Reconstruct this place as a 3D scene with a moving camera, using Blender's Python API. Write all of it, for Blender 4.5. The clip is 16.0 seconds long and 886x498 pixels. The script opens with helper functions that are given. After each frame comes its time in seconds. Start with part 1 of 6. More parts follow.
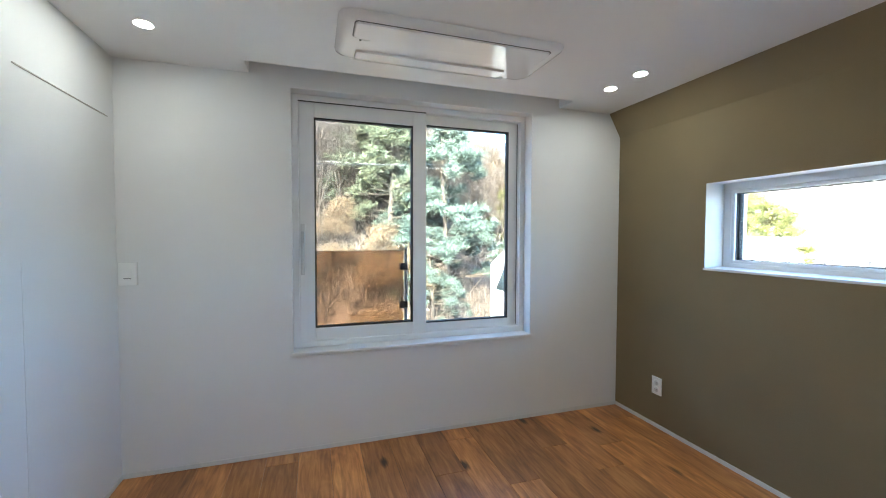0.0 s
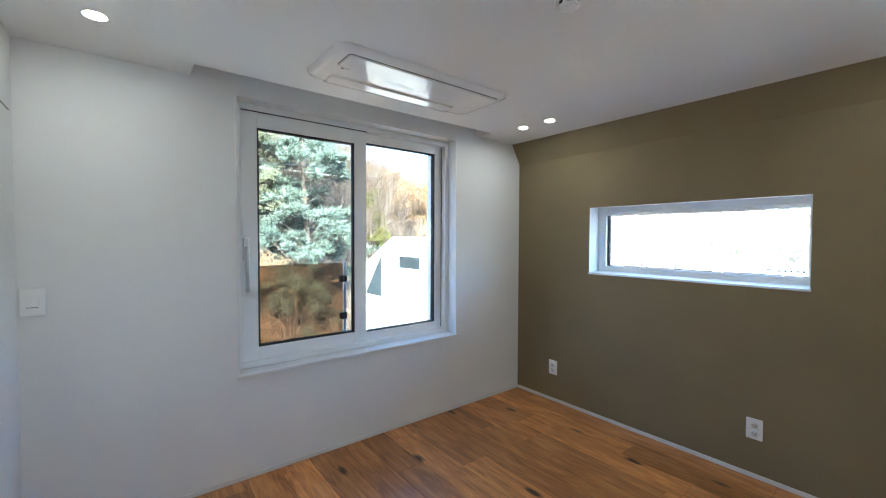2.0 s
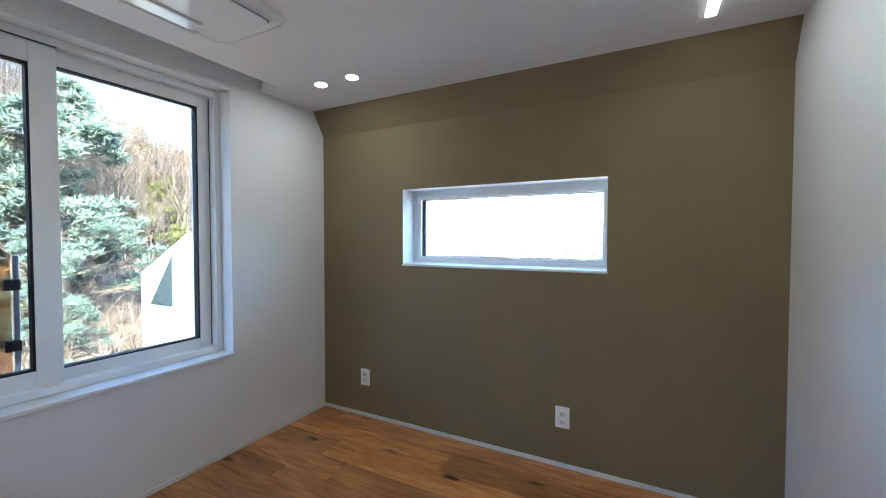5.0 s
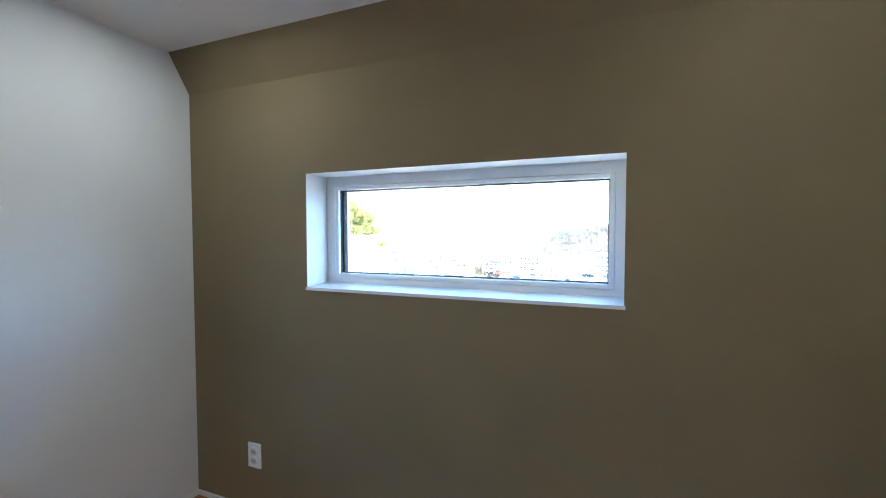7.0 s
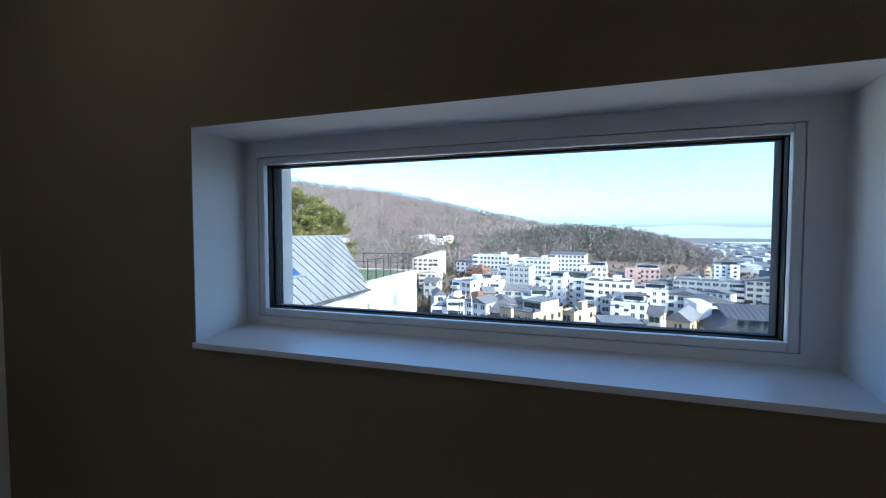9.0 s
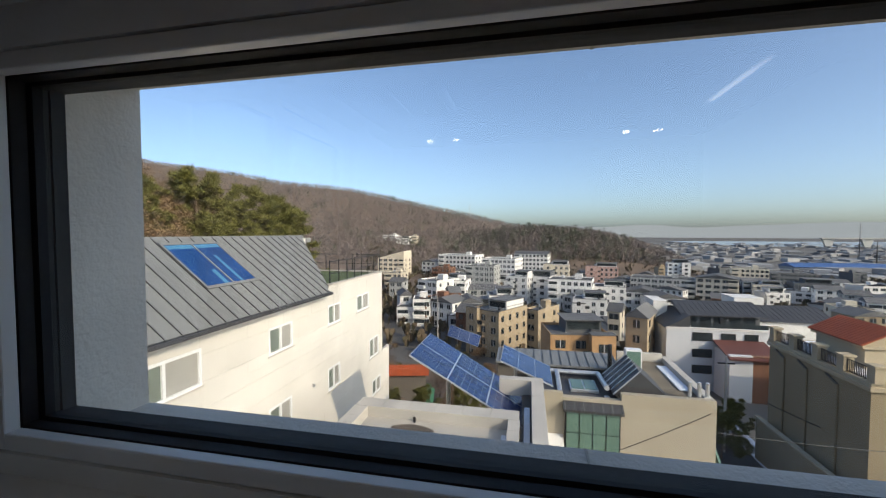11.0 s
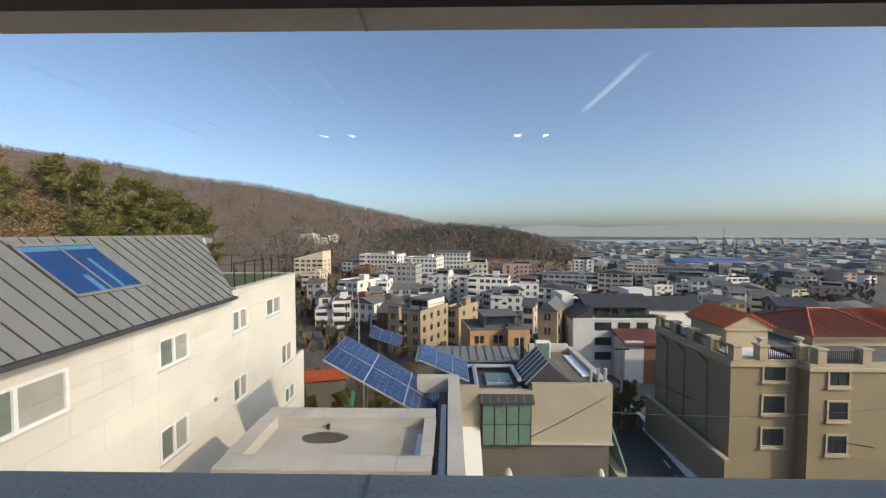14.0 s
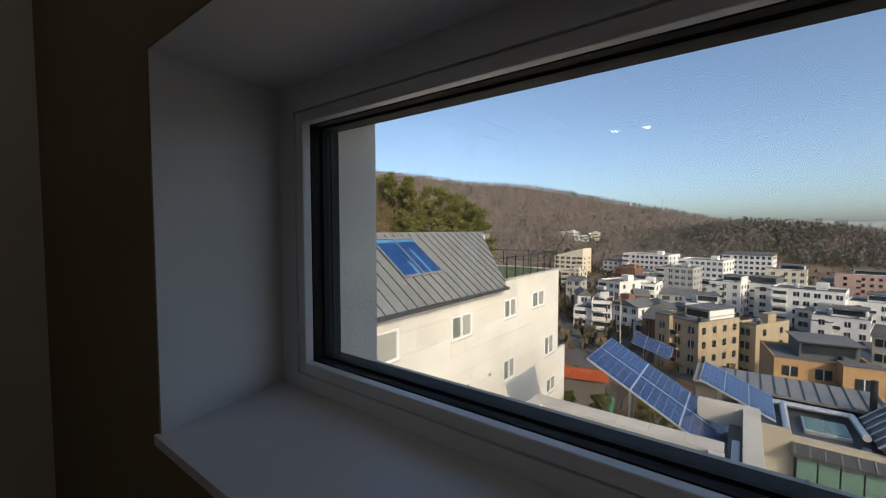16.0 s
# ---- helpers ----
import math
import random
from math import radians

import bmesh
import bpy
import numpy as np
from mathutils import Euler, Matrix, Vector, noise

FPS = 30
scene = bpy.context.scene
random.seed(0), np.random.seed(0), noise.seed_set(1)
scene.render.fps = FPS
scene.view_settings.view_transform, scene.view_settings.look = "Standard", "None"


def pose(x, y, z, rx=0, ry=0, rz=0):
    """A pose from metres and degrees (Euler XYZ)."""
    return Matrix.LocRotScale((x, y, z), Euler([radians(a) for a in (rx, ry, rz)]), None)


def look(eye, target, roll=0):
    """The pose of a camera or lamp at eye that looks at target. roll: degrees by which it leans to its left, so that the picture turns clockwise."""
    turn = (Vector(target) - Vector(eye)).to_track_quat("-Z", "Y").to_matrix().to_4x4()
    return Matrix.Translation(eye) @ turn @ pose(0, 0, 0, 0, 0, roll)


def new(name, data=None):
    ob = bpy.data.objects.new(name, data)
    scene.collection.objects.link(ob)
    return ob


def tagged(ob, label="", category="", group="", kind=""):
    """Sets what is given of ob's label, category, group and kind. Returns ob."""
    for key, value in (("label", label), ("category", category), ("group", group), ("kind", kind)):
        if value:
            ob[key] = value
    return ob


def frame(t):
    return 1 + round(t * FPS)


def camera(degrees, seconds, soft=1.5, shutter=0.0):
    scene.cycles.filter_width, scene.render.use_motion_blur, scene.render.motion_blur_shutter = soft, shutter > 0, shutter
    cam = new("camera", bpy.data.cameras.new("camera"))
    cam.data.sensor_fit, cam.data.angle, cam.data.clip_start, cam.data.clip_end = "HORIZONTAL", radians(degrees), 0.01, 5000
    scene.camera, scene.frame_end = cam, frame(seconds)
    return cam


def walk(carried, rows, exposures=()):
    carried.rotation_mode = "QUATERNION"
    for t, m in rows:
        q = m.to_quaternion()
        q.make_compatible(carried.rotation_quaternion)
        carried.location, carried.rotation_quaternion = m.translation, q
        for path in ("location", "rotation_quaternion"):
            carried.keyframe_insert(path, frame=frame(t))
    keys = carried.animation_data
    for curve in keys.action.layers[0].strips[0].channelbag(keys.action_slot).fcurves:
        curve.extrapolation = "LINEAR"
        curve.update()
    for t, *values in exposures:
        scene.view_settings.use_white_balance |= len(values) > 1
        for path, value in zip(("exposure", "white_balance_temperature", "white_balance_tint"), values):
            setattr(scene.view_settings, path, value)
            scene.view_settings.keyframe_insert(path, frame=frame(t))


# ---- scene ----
cam = camera(95.8, 16.0, soft=1.1)
PATH = [
    (0, -2.365, -2.683, 1.398, 87.98, -0.18, -17.76),
    (0.5, -2.558, -2.566, 1.418, 88.32, -0.30, -24.17),
    (1, -2.764, -2.543, 1.468, 88.23, -0.32, -29.48),
    (1.5, -2.915, -2.559, 1.477, 88.23, -0.22, -33.83),
    (2, -3.023, -2.624, 1.477, 88.38, -0.22, -38.32),
    (2.5, -3.062, -2.667, 1.455, 88.47, -0.16, -43.40),
    (3, -3.057, -2.690, 1.430, 88.50, -0.12, -48.17),
    (3.5, -2.984, -2.646, 1.402, 88.33, -0.09, -52.86),
    (4, -2.806, -2.541, 1.387, 88.24, -0.14, -56.17),
    (4.5, -2.644, -2.440, 1.387, 88.35, -0.12, -59.73),
    (5, -2.437, -2.374, 1.383, 88.37, -0.05, -62.29),
    (7.5, -1.344, -1.965, 1.455, 87.74, -0.00, -69.76),
    (8, -1.163, -1.869, 1.455, 87.78, -0.00, -70.40),
    (8.5, -0.964, -1.742, 1.474, 87.74, -0.00, -71.37),
    (9, -0.774, -1.654, 1.468, 87.73, -0.00, -72.99),
    (11.5, -0.046, -1.392, 1.485, 87.84, -0.00, -80.11),
    (12, -0.012, -1.425, 1.469, 88.05, -0.00, -83.21),
    (12.5, -0.010, -1.446, 1.470, 87.93, -0.00, -86.74),
    (13, -0.010, -1.474, 1.473, 87.78, -0.00, -89.40),
    (13.5, -0.015, -1.538, 1.475, 87.82, -0.00, -89.70),
    (14, -0.032, -1.616, 1.488, 87.58, -0.00, -89.02),
    (14.5, -0.060, -1.655, 1.491, 87.35, 0.40, -83.15),
    (15, -0.085, -1.618, 1.492, 87.40, 0.35, -72.35),
    (15.5, -0.136, -1.519, 1.483, 87.62, 0.15, -61.87),
    (16, -0.202, -1.420, 1.484, 87.18, -0.00, -53.04),
]
EXPOSURES = [
    (0, 4.05, 6150, 0), (3.5, 3.9, 5850, 0), (5.2, 3.9, 5800, 0), (7.3, 3.85, 5650, 0), (7.9, 3.25, 5550, 0), (8.4, 2.45, 5500, 0), (8.8, 1.7, 5500, 2),
    (9.2, 1.15, 5900, 5), (10.5, 0.35, 6800, 9), (11.5, -0.1, 7850, 11), (16, -0.1, 7850, 11),
]
walk(cam, [(t, pose(x, y, z, rx, ry, rz)) for t, x, y, z, rx, ry, rz in PATH], EXPOSURES)

# ---- daylight ----
SUN_WAY = Vector((-0.57, -1.0, 0.62)).normalized()
world = bpy.data.worlds.new("sky")
scene.world = world
world.use_nodes = True
wn = world.node_tree.nodes
sky = wn.new("ShaderNodeTexSky")
sky.sky_type = "NISHITA"
sky.sun_disc = False
sky.sun_elevation = math.asin(SUN_WAY.z)
sky.sun_rotation = math.atan2(SUN_WAY.x, SUN_WAY.y)
sky.altitude = 100
sky.dust_density = 2.4
sky.ozone_density = 2.0
sky.air_density = 0.7
wn["Background"].inputs["Strength"].default_value = 0.155
# winter haze: a faint blue cast over the whole sky
cast = wn.new("ShaderNodeVectorMath")
cast.operation = "MULTIPLY"
cast.inputs[1].default_value = (1.44, 1.64, 1.78)
world.node_tree.links.new(sky.outputs[0], cast.inputs[0])
world.node_tree.links.new(cast.outputs[0], wn["Background"].inputs["Color"])
sun = new("sun", bpy.data.lights.new("sun", "SUN"))
sun.data.energy, sun.data.angle, sun.data.color = 2.5, radians(0.55), (1.0, 0.90, 0.76)
sun.matrix_world = look(SUN_WAY * 60, (0, 0, 0))


# ---- materials ----
def nodes_of(name):
    m = bpy.data.materials.new(name)
    m.use_nodes = True
    return m, m.node_tree.nodes, m.node_tree.links, m.node_tree.nodes["Principled BSDF"]


def mat(name, col, rough=0.6, var=0.12, scale=2.0, bump=0.1, bscale=40.0, metal=0.0, rnd=0.0, stain=0.0, stretch=(1, 1, 1)):
    """Painted or mineral surface: broad patches, fine grain, relief, and a shift from piece to piece."""
    m, n, l, b = nodes_of(name)
    co = n.new("ShaderNodeTexCoord")
    mp = n.new("ShaderNodeMapping")
    mp.inputs["Scale"].default_value = stretch
    l.new(co.outputs["Object"], mp.inputs["Vector"])
    n1, n2 = n.new("ShaderNodeTexNoise"), n.new("ShaderNodeTexNoise")
    n1.inputs["Scale"].default_value, n1.inputs["Detail"].default_value = scale, 6
    n2.inputs["Scale"].default_value, n2.inputs["Detail"].default_value = bscale, 3
    l.new(mp.outputs[0], n1.inputs["Vector"]), l.new(mp.outputs[0], n2.inputs["Vector"])
    ramp = n.new("ShaderNodeValToRGB")
    ramp.color_ramp.elements[0].position, ramp.color_ramp.elements[1].position = 0.3, 0.7
    ramp.color_ramp.elements[0].color = (*[c * (1 - var) for c in col], 1)
    ramp.color_ramp.elements[1].color = (*[min(1, c * (1 + var)) for c in col], 1)
    l.new(n1.outputs["Fac"], ramp.inputs[0])
    out = ramp.outputs[0]
    grain = n.new("ShaderNodeMixRGB")
    grain.blend_type = "OVERLAY"
    grain.inputs[0].default_value = min(1.0, var * 1.2)
    l.new(out, grain.inputs[1]), l.new(n2.outputs["Fac"], grain.inputs[2])
    out = grain.outputs[0]
    if stain:
        n3 = n.new("ShaderNodeTexNoise")
        n3.inputs["Scale"].default_value, n3.inputs["Detail"].default_value = scale * 0.35, 8
        l.new(mp.outputs[0], n3.inputs["Vector"])
        r3 = n.new("ShaderNodeValToRGB")
        r3.color_ramp.elements[0].position, r3.color_ramp.elements[1].position = 0.5, 0.66
        l.new(n3.outputs["Fac"], r3.inputs[0])
        mx = n.new("ShaderNodeMixRGB")
        mx.inputs[2].default_value = (*[c * (1 - stain) for c in col], 1)
        l.new(r3.outputs[0], mx.inputs[0]), l.new(out, mx.inputs[1])
        out = mx.outputs[0]
    if rnd:
        inf, mr = n.new("ShaderNodeObjectInfo"), n.new("ShaderNodeMapRange")
        mr.inputs["To Min"].default_value, mr.inputs["To Max"].default_value = 1 - rnd, 1 + rnd
        l.new(inf.outputs["Random"], mr.inputs["Value"])
        mu = n.new("ShaderNodeVectorMath")
        mu.operation = "SCALE"
        l.new(out, mu.inputs[0]), l.new(mr.outputs[0], mu.inputs["Scale"])
        out = mu.outputs[0]
    l.new(out, b.inputs["Base Color"])
    b.inputs["Roughness"].default_value, b.inputs["Metallic"].default_value = rough, metal
    if bump:
        bp = n.new("ShaderNodeBump")
        bp.inputs["Strength"].default_value, bp.inputs["Distance"].default_value = bump, 0.01
        l.new(n2.outputs["Fac"], bp.inputs["Height"]), l.new(bp.outputs[0], b.inputs["Normal"])
    return m


def island(name, a, b_col, rough=0.7):
    """Foliage and twigs: the colour runs between two tones from one blade or clump to the next."""
    m, n, l, b = nodes_of(name)
    g, r = n.new("ShaderNodeNewGeometry"), n.new("ShaderNodeValToRGB")
    r.color_ramp.elements[0].color, r.color_ramp.elements[1].color = (*a, 1), (*b_col, 1)
    l.new(g.outputs["Random Per Island"], r.inputs[0]), l.new(r.outputs[0], b.inputs["Base Color"])
    b.inputs["Roughness"].default_value = rough
    return m


def oak():
    m, n, l, b = nodes_of("oiled_oak")
    co, inf = n.new("ShaderNodeTexCoord"), n.new("ShaderNodeObjectInfo")
    sh = n.new("ShaderNodeVectorMath")
    sh.operation = "SCALE"
    sh.inputs[0].default_value = (17, 31, 11)
    l.new(inf.outputs["Random"], sh.inputs["Scale"])
    ad = n.new("ShaderNodeVectorMath")
    l.new(co.outputs["Object"], ad.inputs[0]), l.new(sh.outputs[0], ad.inputs[1])

    def noise_at(sx, sy, detail, dist=0.0):
        mp, t = n.new("ShaderNodeMapping"), n.new("ShaderNodeTexNoise")
        mp.inputs["Scale"].default_value = (sx, sy, 1)
        t.inputs["Scale"].default_value, t.inputs["Detail"].default_value, t.inputs["Distortion"].default_value = 1, detail, dist
        l.new(ad.outputs[0], mp.inputs[0]), l.new(mp.outputs[0], t.inputs["Vector"])
        return t

    broad, fine, grain = noise_at(8, 1.7, 5, 1.6), noise_at(160, 6, 3), noise_at(38, 3.4, 6, 1.4)
    r = n.new("ShaderNodeValToRGB")
    e = r.color_ramp.elements
    e[0].position, e[0].color = 0.30, (0.20, 0.074, 0.021, 1)
    e[1].position, e[1].color = 0.68, (0.68, 0.325, 0.115, 1)
    mid = e.new(0.5)
    mid.color = (0.46, 0.188, 0.058, 1)
    m1 = n.new("ShaderNodeMath")
    m1.operation = "MULTIPLY_ADD"
    m1.inputs[1].default_value = 0.5
    l.new(grain.outputs["Fac"], m1.inputs[0])
    m2 = n.new("ShaderNodeMath")
    m2.operation = "MULTIPLY"
    m2.inputs[1].default_value = 0.5
    l.new(broad.outputs["Fac"], m2.inputs[0]), l.new(m2.outputs[0], m1.inputs[2]), l.new(m1.outputs[0], r.inputs[0])
    # knots: sparse dark eyes drawn out along the plank
    mp, vo = n.new("ShaderNodeMapping"), n.new("ShaderNodeTexVoronoi")
    mp.inputs["Scale"].default_value = (5.2, 2.1, 1)
    vo.inputs["Scale"].default_value = 1.0
    l.new(ad.outputs[0], mp.inputs[0]), l.new(mp.outputs[0], vo.inputs["Vector"])
    wob = n.new("ShaderNodeMath")
    wob.operation = "MULTIPLY_ADD"
    wob.inputs[1].default_value, wob.inputs[2].default_value = 0.16, -0.08
    l.new(grain.outputs["Fac"], wob.inputs[0])
    dd = n.new("ShaderNodeMath")
    l.new(vo.outputs["Distance"], dd.inputs[0]), l.new(wob.outputs[0], dd.inputs[1])
    kr = n.new("ShaderNodeValToRGB")
    kr.color_ramp.elements[0].position, kr.color_ramp.elements[0].color = 0.07, (1, 1, 1, 1)
    kr.color_ramp.elements[1].position, kr.color_ramp.elements[1].color = 0.16, (0, 0, 0, 1)
    l.new(dd.outputs[0], kr.inputs[0])
    kmix = n.new("ShaderNodeMixRGB")
    kmix.inputs[2].default_value = (0.045, 0.018, 0.008, 1)
    l.new(kr.outputs[0], kmix.inputs[0]), l.new(r.outputs[0], kmix.inputs[1])
    mr, sc = n.new("ShaderNodeMapRange"), n.new("ShaderNodeVectorMath")
    mr.inputs["To Min"].default_value, mr.inputs["To Max"].default_value = 0.70, 1.25
    sc.operation = "SCALE"
    l.new(inf.outputs["Random"], mr.inputs["Value"]), l.new(kmix.outputs[0], sc.inputs[0]), l.new(mr.outputs[0], sc.inputs["Scale"])
    l.new(sc.outputs[0], b.inputs["Base Color"])
    b.inputs["Roughness"].default_value = 0.36
    bp = n.new("ShaderNodeBump")
    bp.inputs["Strength"].default_value, bp.inputs["Distance"].default_value = 0.12, 0.002
    l.new(fine.outputs["Fac"], bp.inputs["Height"]), l.new(bp.outputs[0], b.inputs["Normal"])
    return m


def glass(name, tint, gloss=1.0):
    """A clear pane: lets light straight through, with a mirror gloss that grows at a slant."""
    m, n, l, b = nodes_of(name)
    n.remove(b)
    tr, gl, mx, lw = n.new("ShaderNodeBsdfTransparent"), n.new("ShaderNodeBsdfGlossy"), n.new("ShaderNodeMixShader"), n.new("ShaderNodeLayerWeight")
    tr.inputs[0].default_value, gl.inputs["Roughness"].default_value = (*tint, 1), 0.0
    gl.inputs[0].default_value = (gloss, gloss, gloss, 1)
    lw.inputs[0].default_value = 0.5
    po, ma = n.new("ShaderNodeMath"), n.new("ShaderNodeMath")
    po.operation, ma.operation = "POWER", "MULTIPLY_ADD"
    po.inputs[1].default_value, ma.inputs[1].default_value, ma.inputs[2].default_value = 5.0, 0.9, 0.03
    l.new(lw.outputs["Facing"], po.inputs[0]), l.new(po.outputs[0], ma.inputs[0])
    l.new(ma.outputs[0], mx.inputs[0]), l.new(tr.outputs[0], mx.inputs[1]), l.new(gl.outputs[0], mx.inputs[2])
    l.new(mx.outputs[0], n["Material Output"].inputs[0])
    return m


def lamp_mat(name, col, power):
    m, n, l, b = nodes_of(name)
    b.inputs["Base Color"].default_value = (0.8, 0.8, 0.8, 1)
    b.inputs["Emission Color"].default_value, b.inputs["Emission Strength"].default_value = (*col, 1), power
    return m


WHITE = mat("white_wallpaper", (0.74, 0.74, 0.735), 0.75, 0.025, 0.9, 0.12, 260)
OLIVE = mat("olive_wallpaper", (0.215, 0.165, 0.085), 0.62, 0.10, 1.5, 0.5, 330)
CEIL = mat("ceiling_paper", (0.78, 0.775, 0.77), 0.8, 0.02, 0.8, 0.1, 240)
OAK = oak()
GAP = mat("floor_joint", (0.05, 0.025, 0.012), 0.8, 0.1, 5, 0)
UPVC = mat("white_vinyl_frame", (0.80, 0.81, 0.81), 0.32, 0.02, 3, 0.02, 60)
SILL = mat("white_sill_board", (0.72, 0.72, 0.725), 0.36, 0.03, 4, 0.02, 80)
GASKET = mat("black_rubber", (0.006, 0.0065, 0.008), 0.75, 0.2, 10, 0.05, 90)
SKIRT = mat("pale_grey_skirting", (0.68, 0.68, 0.67), 0.45, 0.04, 4, 0.03, 60)
PLASTIC = mat("white_plastic", (0.82, 0.82, 0.81), 0.28, 0.02, 6, 0.0)
GLOSSW = mat("glossy_white_plastic", (0.80, 0.80, 0.80), 0.04, 0.015, 4, 0.0)
DARKLINE = mat("dark_seam", (0.05, 0.05, 0.05), 0.6, 0.1, 6, 0)
STEEL = mat("brushed_steel", (0.55, 0.56, 0.57), 0.35, 0.06, 12, 0.05, 120, metal=1.0)
GLASS = glass("window_glass", (0.985, 0.99, 0.99), 1.0)
GLASS_R = glass("low_emission_window_glass", (0.74, 0.76, 0.76), 1.0)
GLASS_T = glass("coated_window_glass", (0.66, 0.69, 0.70), 1.0)
GUARD_G = glass("bronze_guard_glass", (0.64, 0.53, 0.44), 0.8)
LED = lamp_mat("led_lens", (1.0, 0.97, 0.92), 5.0)
LEDBAR = lamp_mat("led_diffuser", (1.0, 0.98, 0.95), 0.9)
STONE = mat("pale_outer_stone", (0.70, 0.66, 0.59), 0.85, 0.12, 3, 0.35, 110, stain=0.25)
PANEL = mat("pale_limestone_panel", (0.72, 0.685, 0.62), 0.85, 0.07, 0.8, 0.15, 60, rnd=0.035, stain=0.10)
JOINT = mat("panel_joint", (0.42, 0.40, 0.36), 0.9, 0.1, 4, 0)
ZINC = mat("grey_zinc_sheet", (0.225, 0.228, 0.218), 0.5, 0.07, 0.7, 0.06, 30, metal=0.1, rnd=0.04)
DZINC = mat("dark_zinc_seam", (0.055, 0.056, 0.06), 0.5, 0.1, 2, 0.05)
CONC = mat("roof_concrete", (0.46, 0.43, 0.38), 0.88, 0.10, 0.7, 0.2, 50, stain=0.22)
COPING = mat("stone_coping", (0.52, 0.485, 0.43), 0.85, 0.09, 1.2, 0.2, 60, stain=0.15)
WET = mat("wet_roof_stain", (0.10, 0.078, 0.058), 0.35, 0.3, 3, 0.05, 30)
SNOW = mat("old_snow", (0.80, 0.83, 0.88), 0.7, 0.06, 2, 0.4, 12)
WINGLASS = mat("dark_window_glass", (0.035, 0.045, 0.05), 0.08, 0.4, 0.6, 0)
GREENGL = mat("green_window_glass", (0.13, 0.22, 0.18), 0.08, 0.15, 0.8, 0)
PALEGL = mat("greenish_window_glass", (0.17, 0.20, 0.175), 0.08, 0.25, 0.8, 0)
SKYGL = mat("blue_skylight_glass", (0.010, 0.055, 0.19), 0.04, 0.3, 0.5, 0)
BLACK = mat("black_painted_metal", (0.018, 0.018, 0.02), 0.45, 0.15, 5, 0.04)
HOUSE = {
    "white": mat("white_render", (0.76, 0.74, 0.70), 0.85, 0.06, 0.25, 0.2, 20, rnd=0.08),
    "pale": mat("pale_render", (0.66, 0.67, 0.68), 0.85, 0.06, 0.25, 0.2, 20),
    "cream": mat("cream_render", (0.66, 0.58, 0.45), 0.85, 0.08, 0.3, 0.2, 20, rnd=0.08),
    "tan": mat("tan_brick", (0.42, 0.33, 0.22), 0.9, 0.15, 0.8, 0.3, 14, rnd=0.06),
    "orange": mat("ochre_brick", (0.50, 0.30, 0.15), 0.9, 0.15, 0.8, 0.3, 14),
    "brick": mat("red_brown_brick", (0.24, 0.115, 0.07), 0.9, 0.18, 0.8, 0.3, 14, rnd=0.1),
    "grey": mat("grey_stone_cladding", (0.42, 0.42, 0.40), 0.85, 0.08, 0.3, 0.2, 20, rnd=0.08),
    "pink": mat("faded_pink_render", (0.50, 0.33, 0.28), 0.85, 0.1, 0.3, 0.2, 20),
    "dark": mat("dark_grey_cladding", (0.12, 0.125, 0.13), 0.7, 0.1, 0.4, 0.1, 20, rnd=0.15),
}
ROOFG = mat("grey_roof_membrane", (0.125, 0.125, 0.125), 0.85, 0.15, 0.4, 0.2, 12, rnd=0.25)
TILE = mat("orange_clay_tile", (0.42, 0.085, 0.026), 0.55, 0.22, 2.0, 0.2, 25, rnd=0.15)
MANSTONE = mat("beige_carved_stone", (0.31, 0.245, 0.155), 0.85, 0.08, 0.6, 0.25, 30, stain=0.12)
MANTRIM = mat("light_beige_trim", (0.46, 0.38, 0.26), 0.85, 0.07, 1, 0.2, 30)
BEIGE = mat("beige_stucco", (0.42, 0.37, 0.285), 0.9, 0.06, 0.6, 0.2, 30, stain=0.1)
BROWNW = mat("dark_brown_wall", (0.13, 0.115, 0.10), 0.9, 0.18, 1.2, 0.3, 20)
SOLAR = mat("blue_solar_cell", (0.020, 0.050, 0.155), 0.18, 0.25, 3, 0, rnd=0.2)
ALU = mat("aluminium_frame", (0.62, 0.63, 0.64), 0.4, 0.04, 5, 0.02, metal=0.7)
SOIL = mat("hillside_leaf_litter", (0.165, 0.118, 0.086), 0.95, 0.35, 0.12, 0.9, 1.3, stain=0.35)
VALLEY = mat("valley_streets_and_plots", (0.135, 0.125, 0.11), 0.95, 0.35, 0.05, 0.3, 2.0, stain=0.3)
ASPHALT = mat("asphalt", (0.055, 0.055, 0.058), 0.9, 0.15, 0.5, 0.3, 30)
BARK = mat("grey_brown_bark", (0.13, 0.095, 0.07), 0.9, 0.25, 4, 0.8, 20, stretch=(1, 1, 0.3))
TWIG = island("bare_twigs", (0.070, 0.052, 0.041), (0.155, 0.115, 0.088), 0.9)
RUST = island("rust_brown_twigs", (0.13, 0.080, 0.050), (0.30, 0.195, 0.125), 0.9)
NEEDLE = island("pine_needles", (0.040, 0.052, 0.011), (0.20, 0.185, 0.038), 0.7)
NEEDLE2 = island("blue_green_needles", (0.050, 0.075, 0.058), (0.17, 0.205, 0.158), 0.7)
NEEDLE3 = island("pale_pine_needles", (0.065, 0.078, 0.045), (0.21, 0.205, 0.115), 0.7)
DRYLEAF = island("dry_oak_leaves", (0.150, 0.094, 0.050), (0.32, 0.205, 0.110), 0.8)
WOODS = island("far_winter_woods", (0.115, 0.098, 0.092), (0.25, 0.205, 0.188), 0.95)


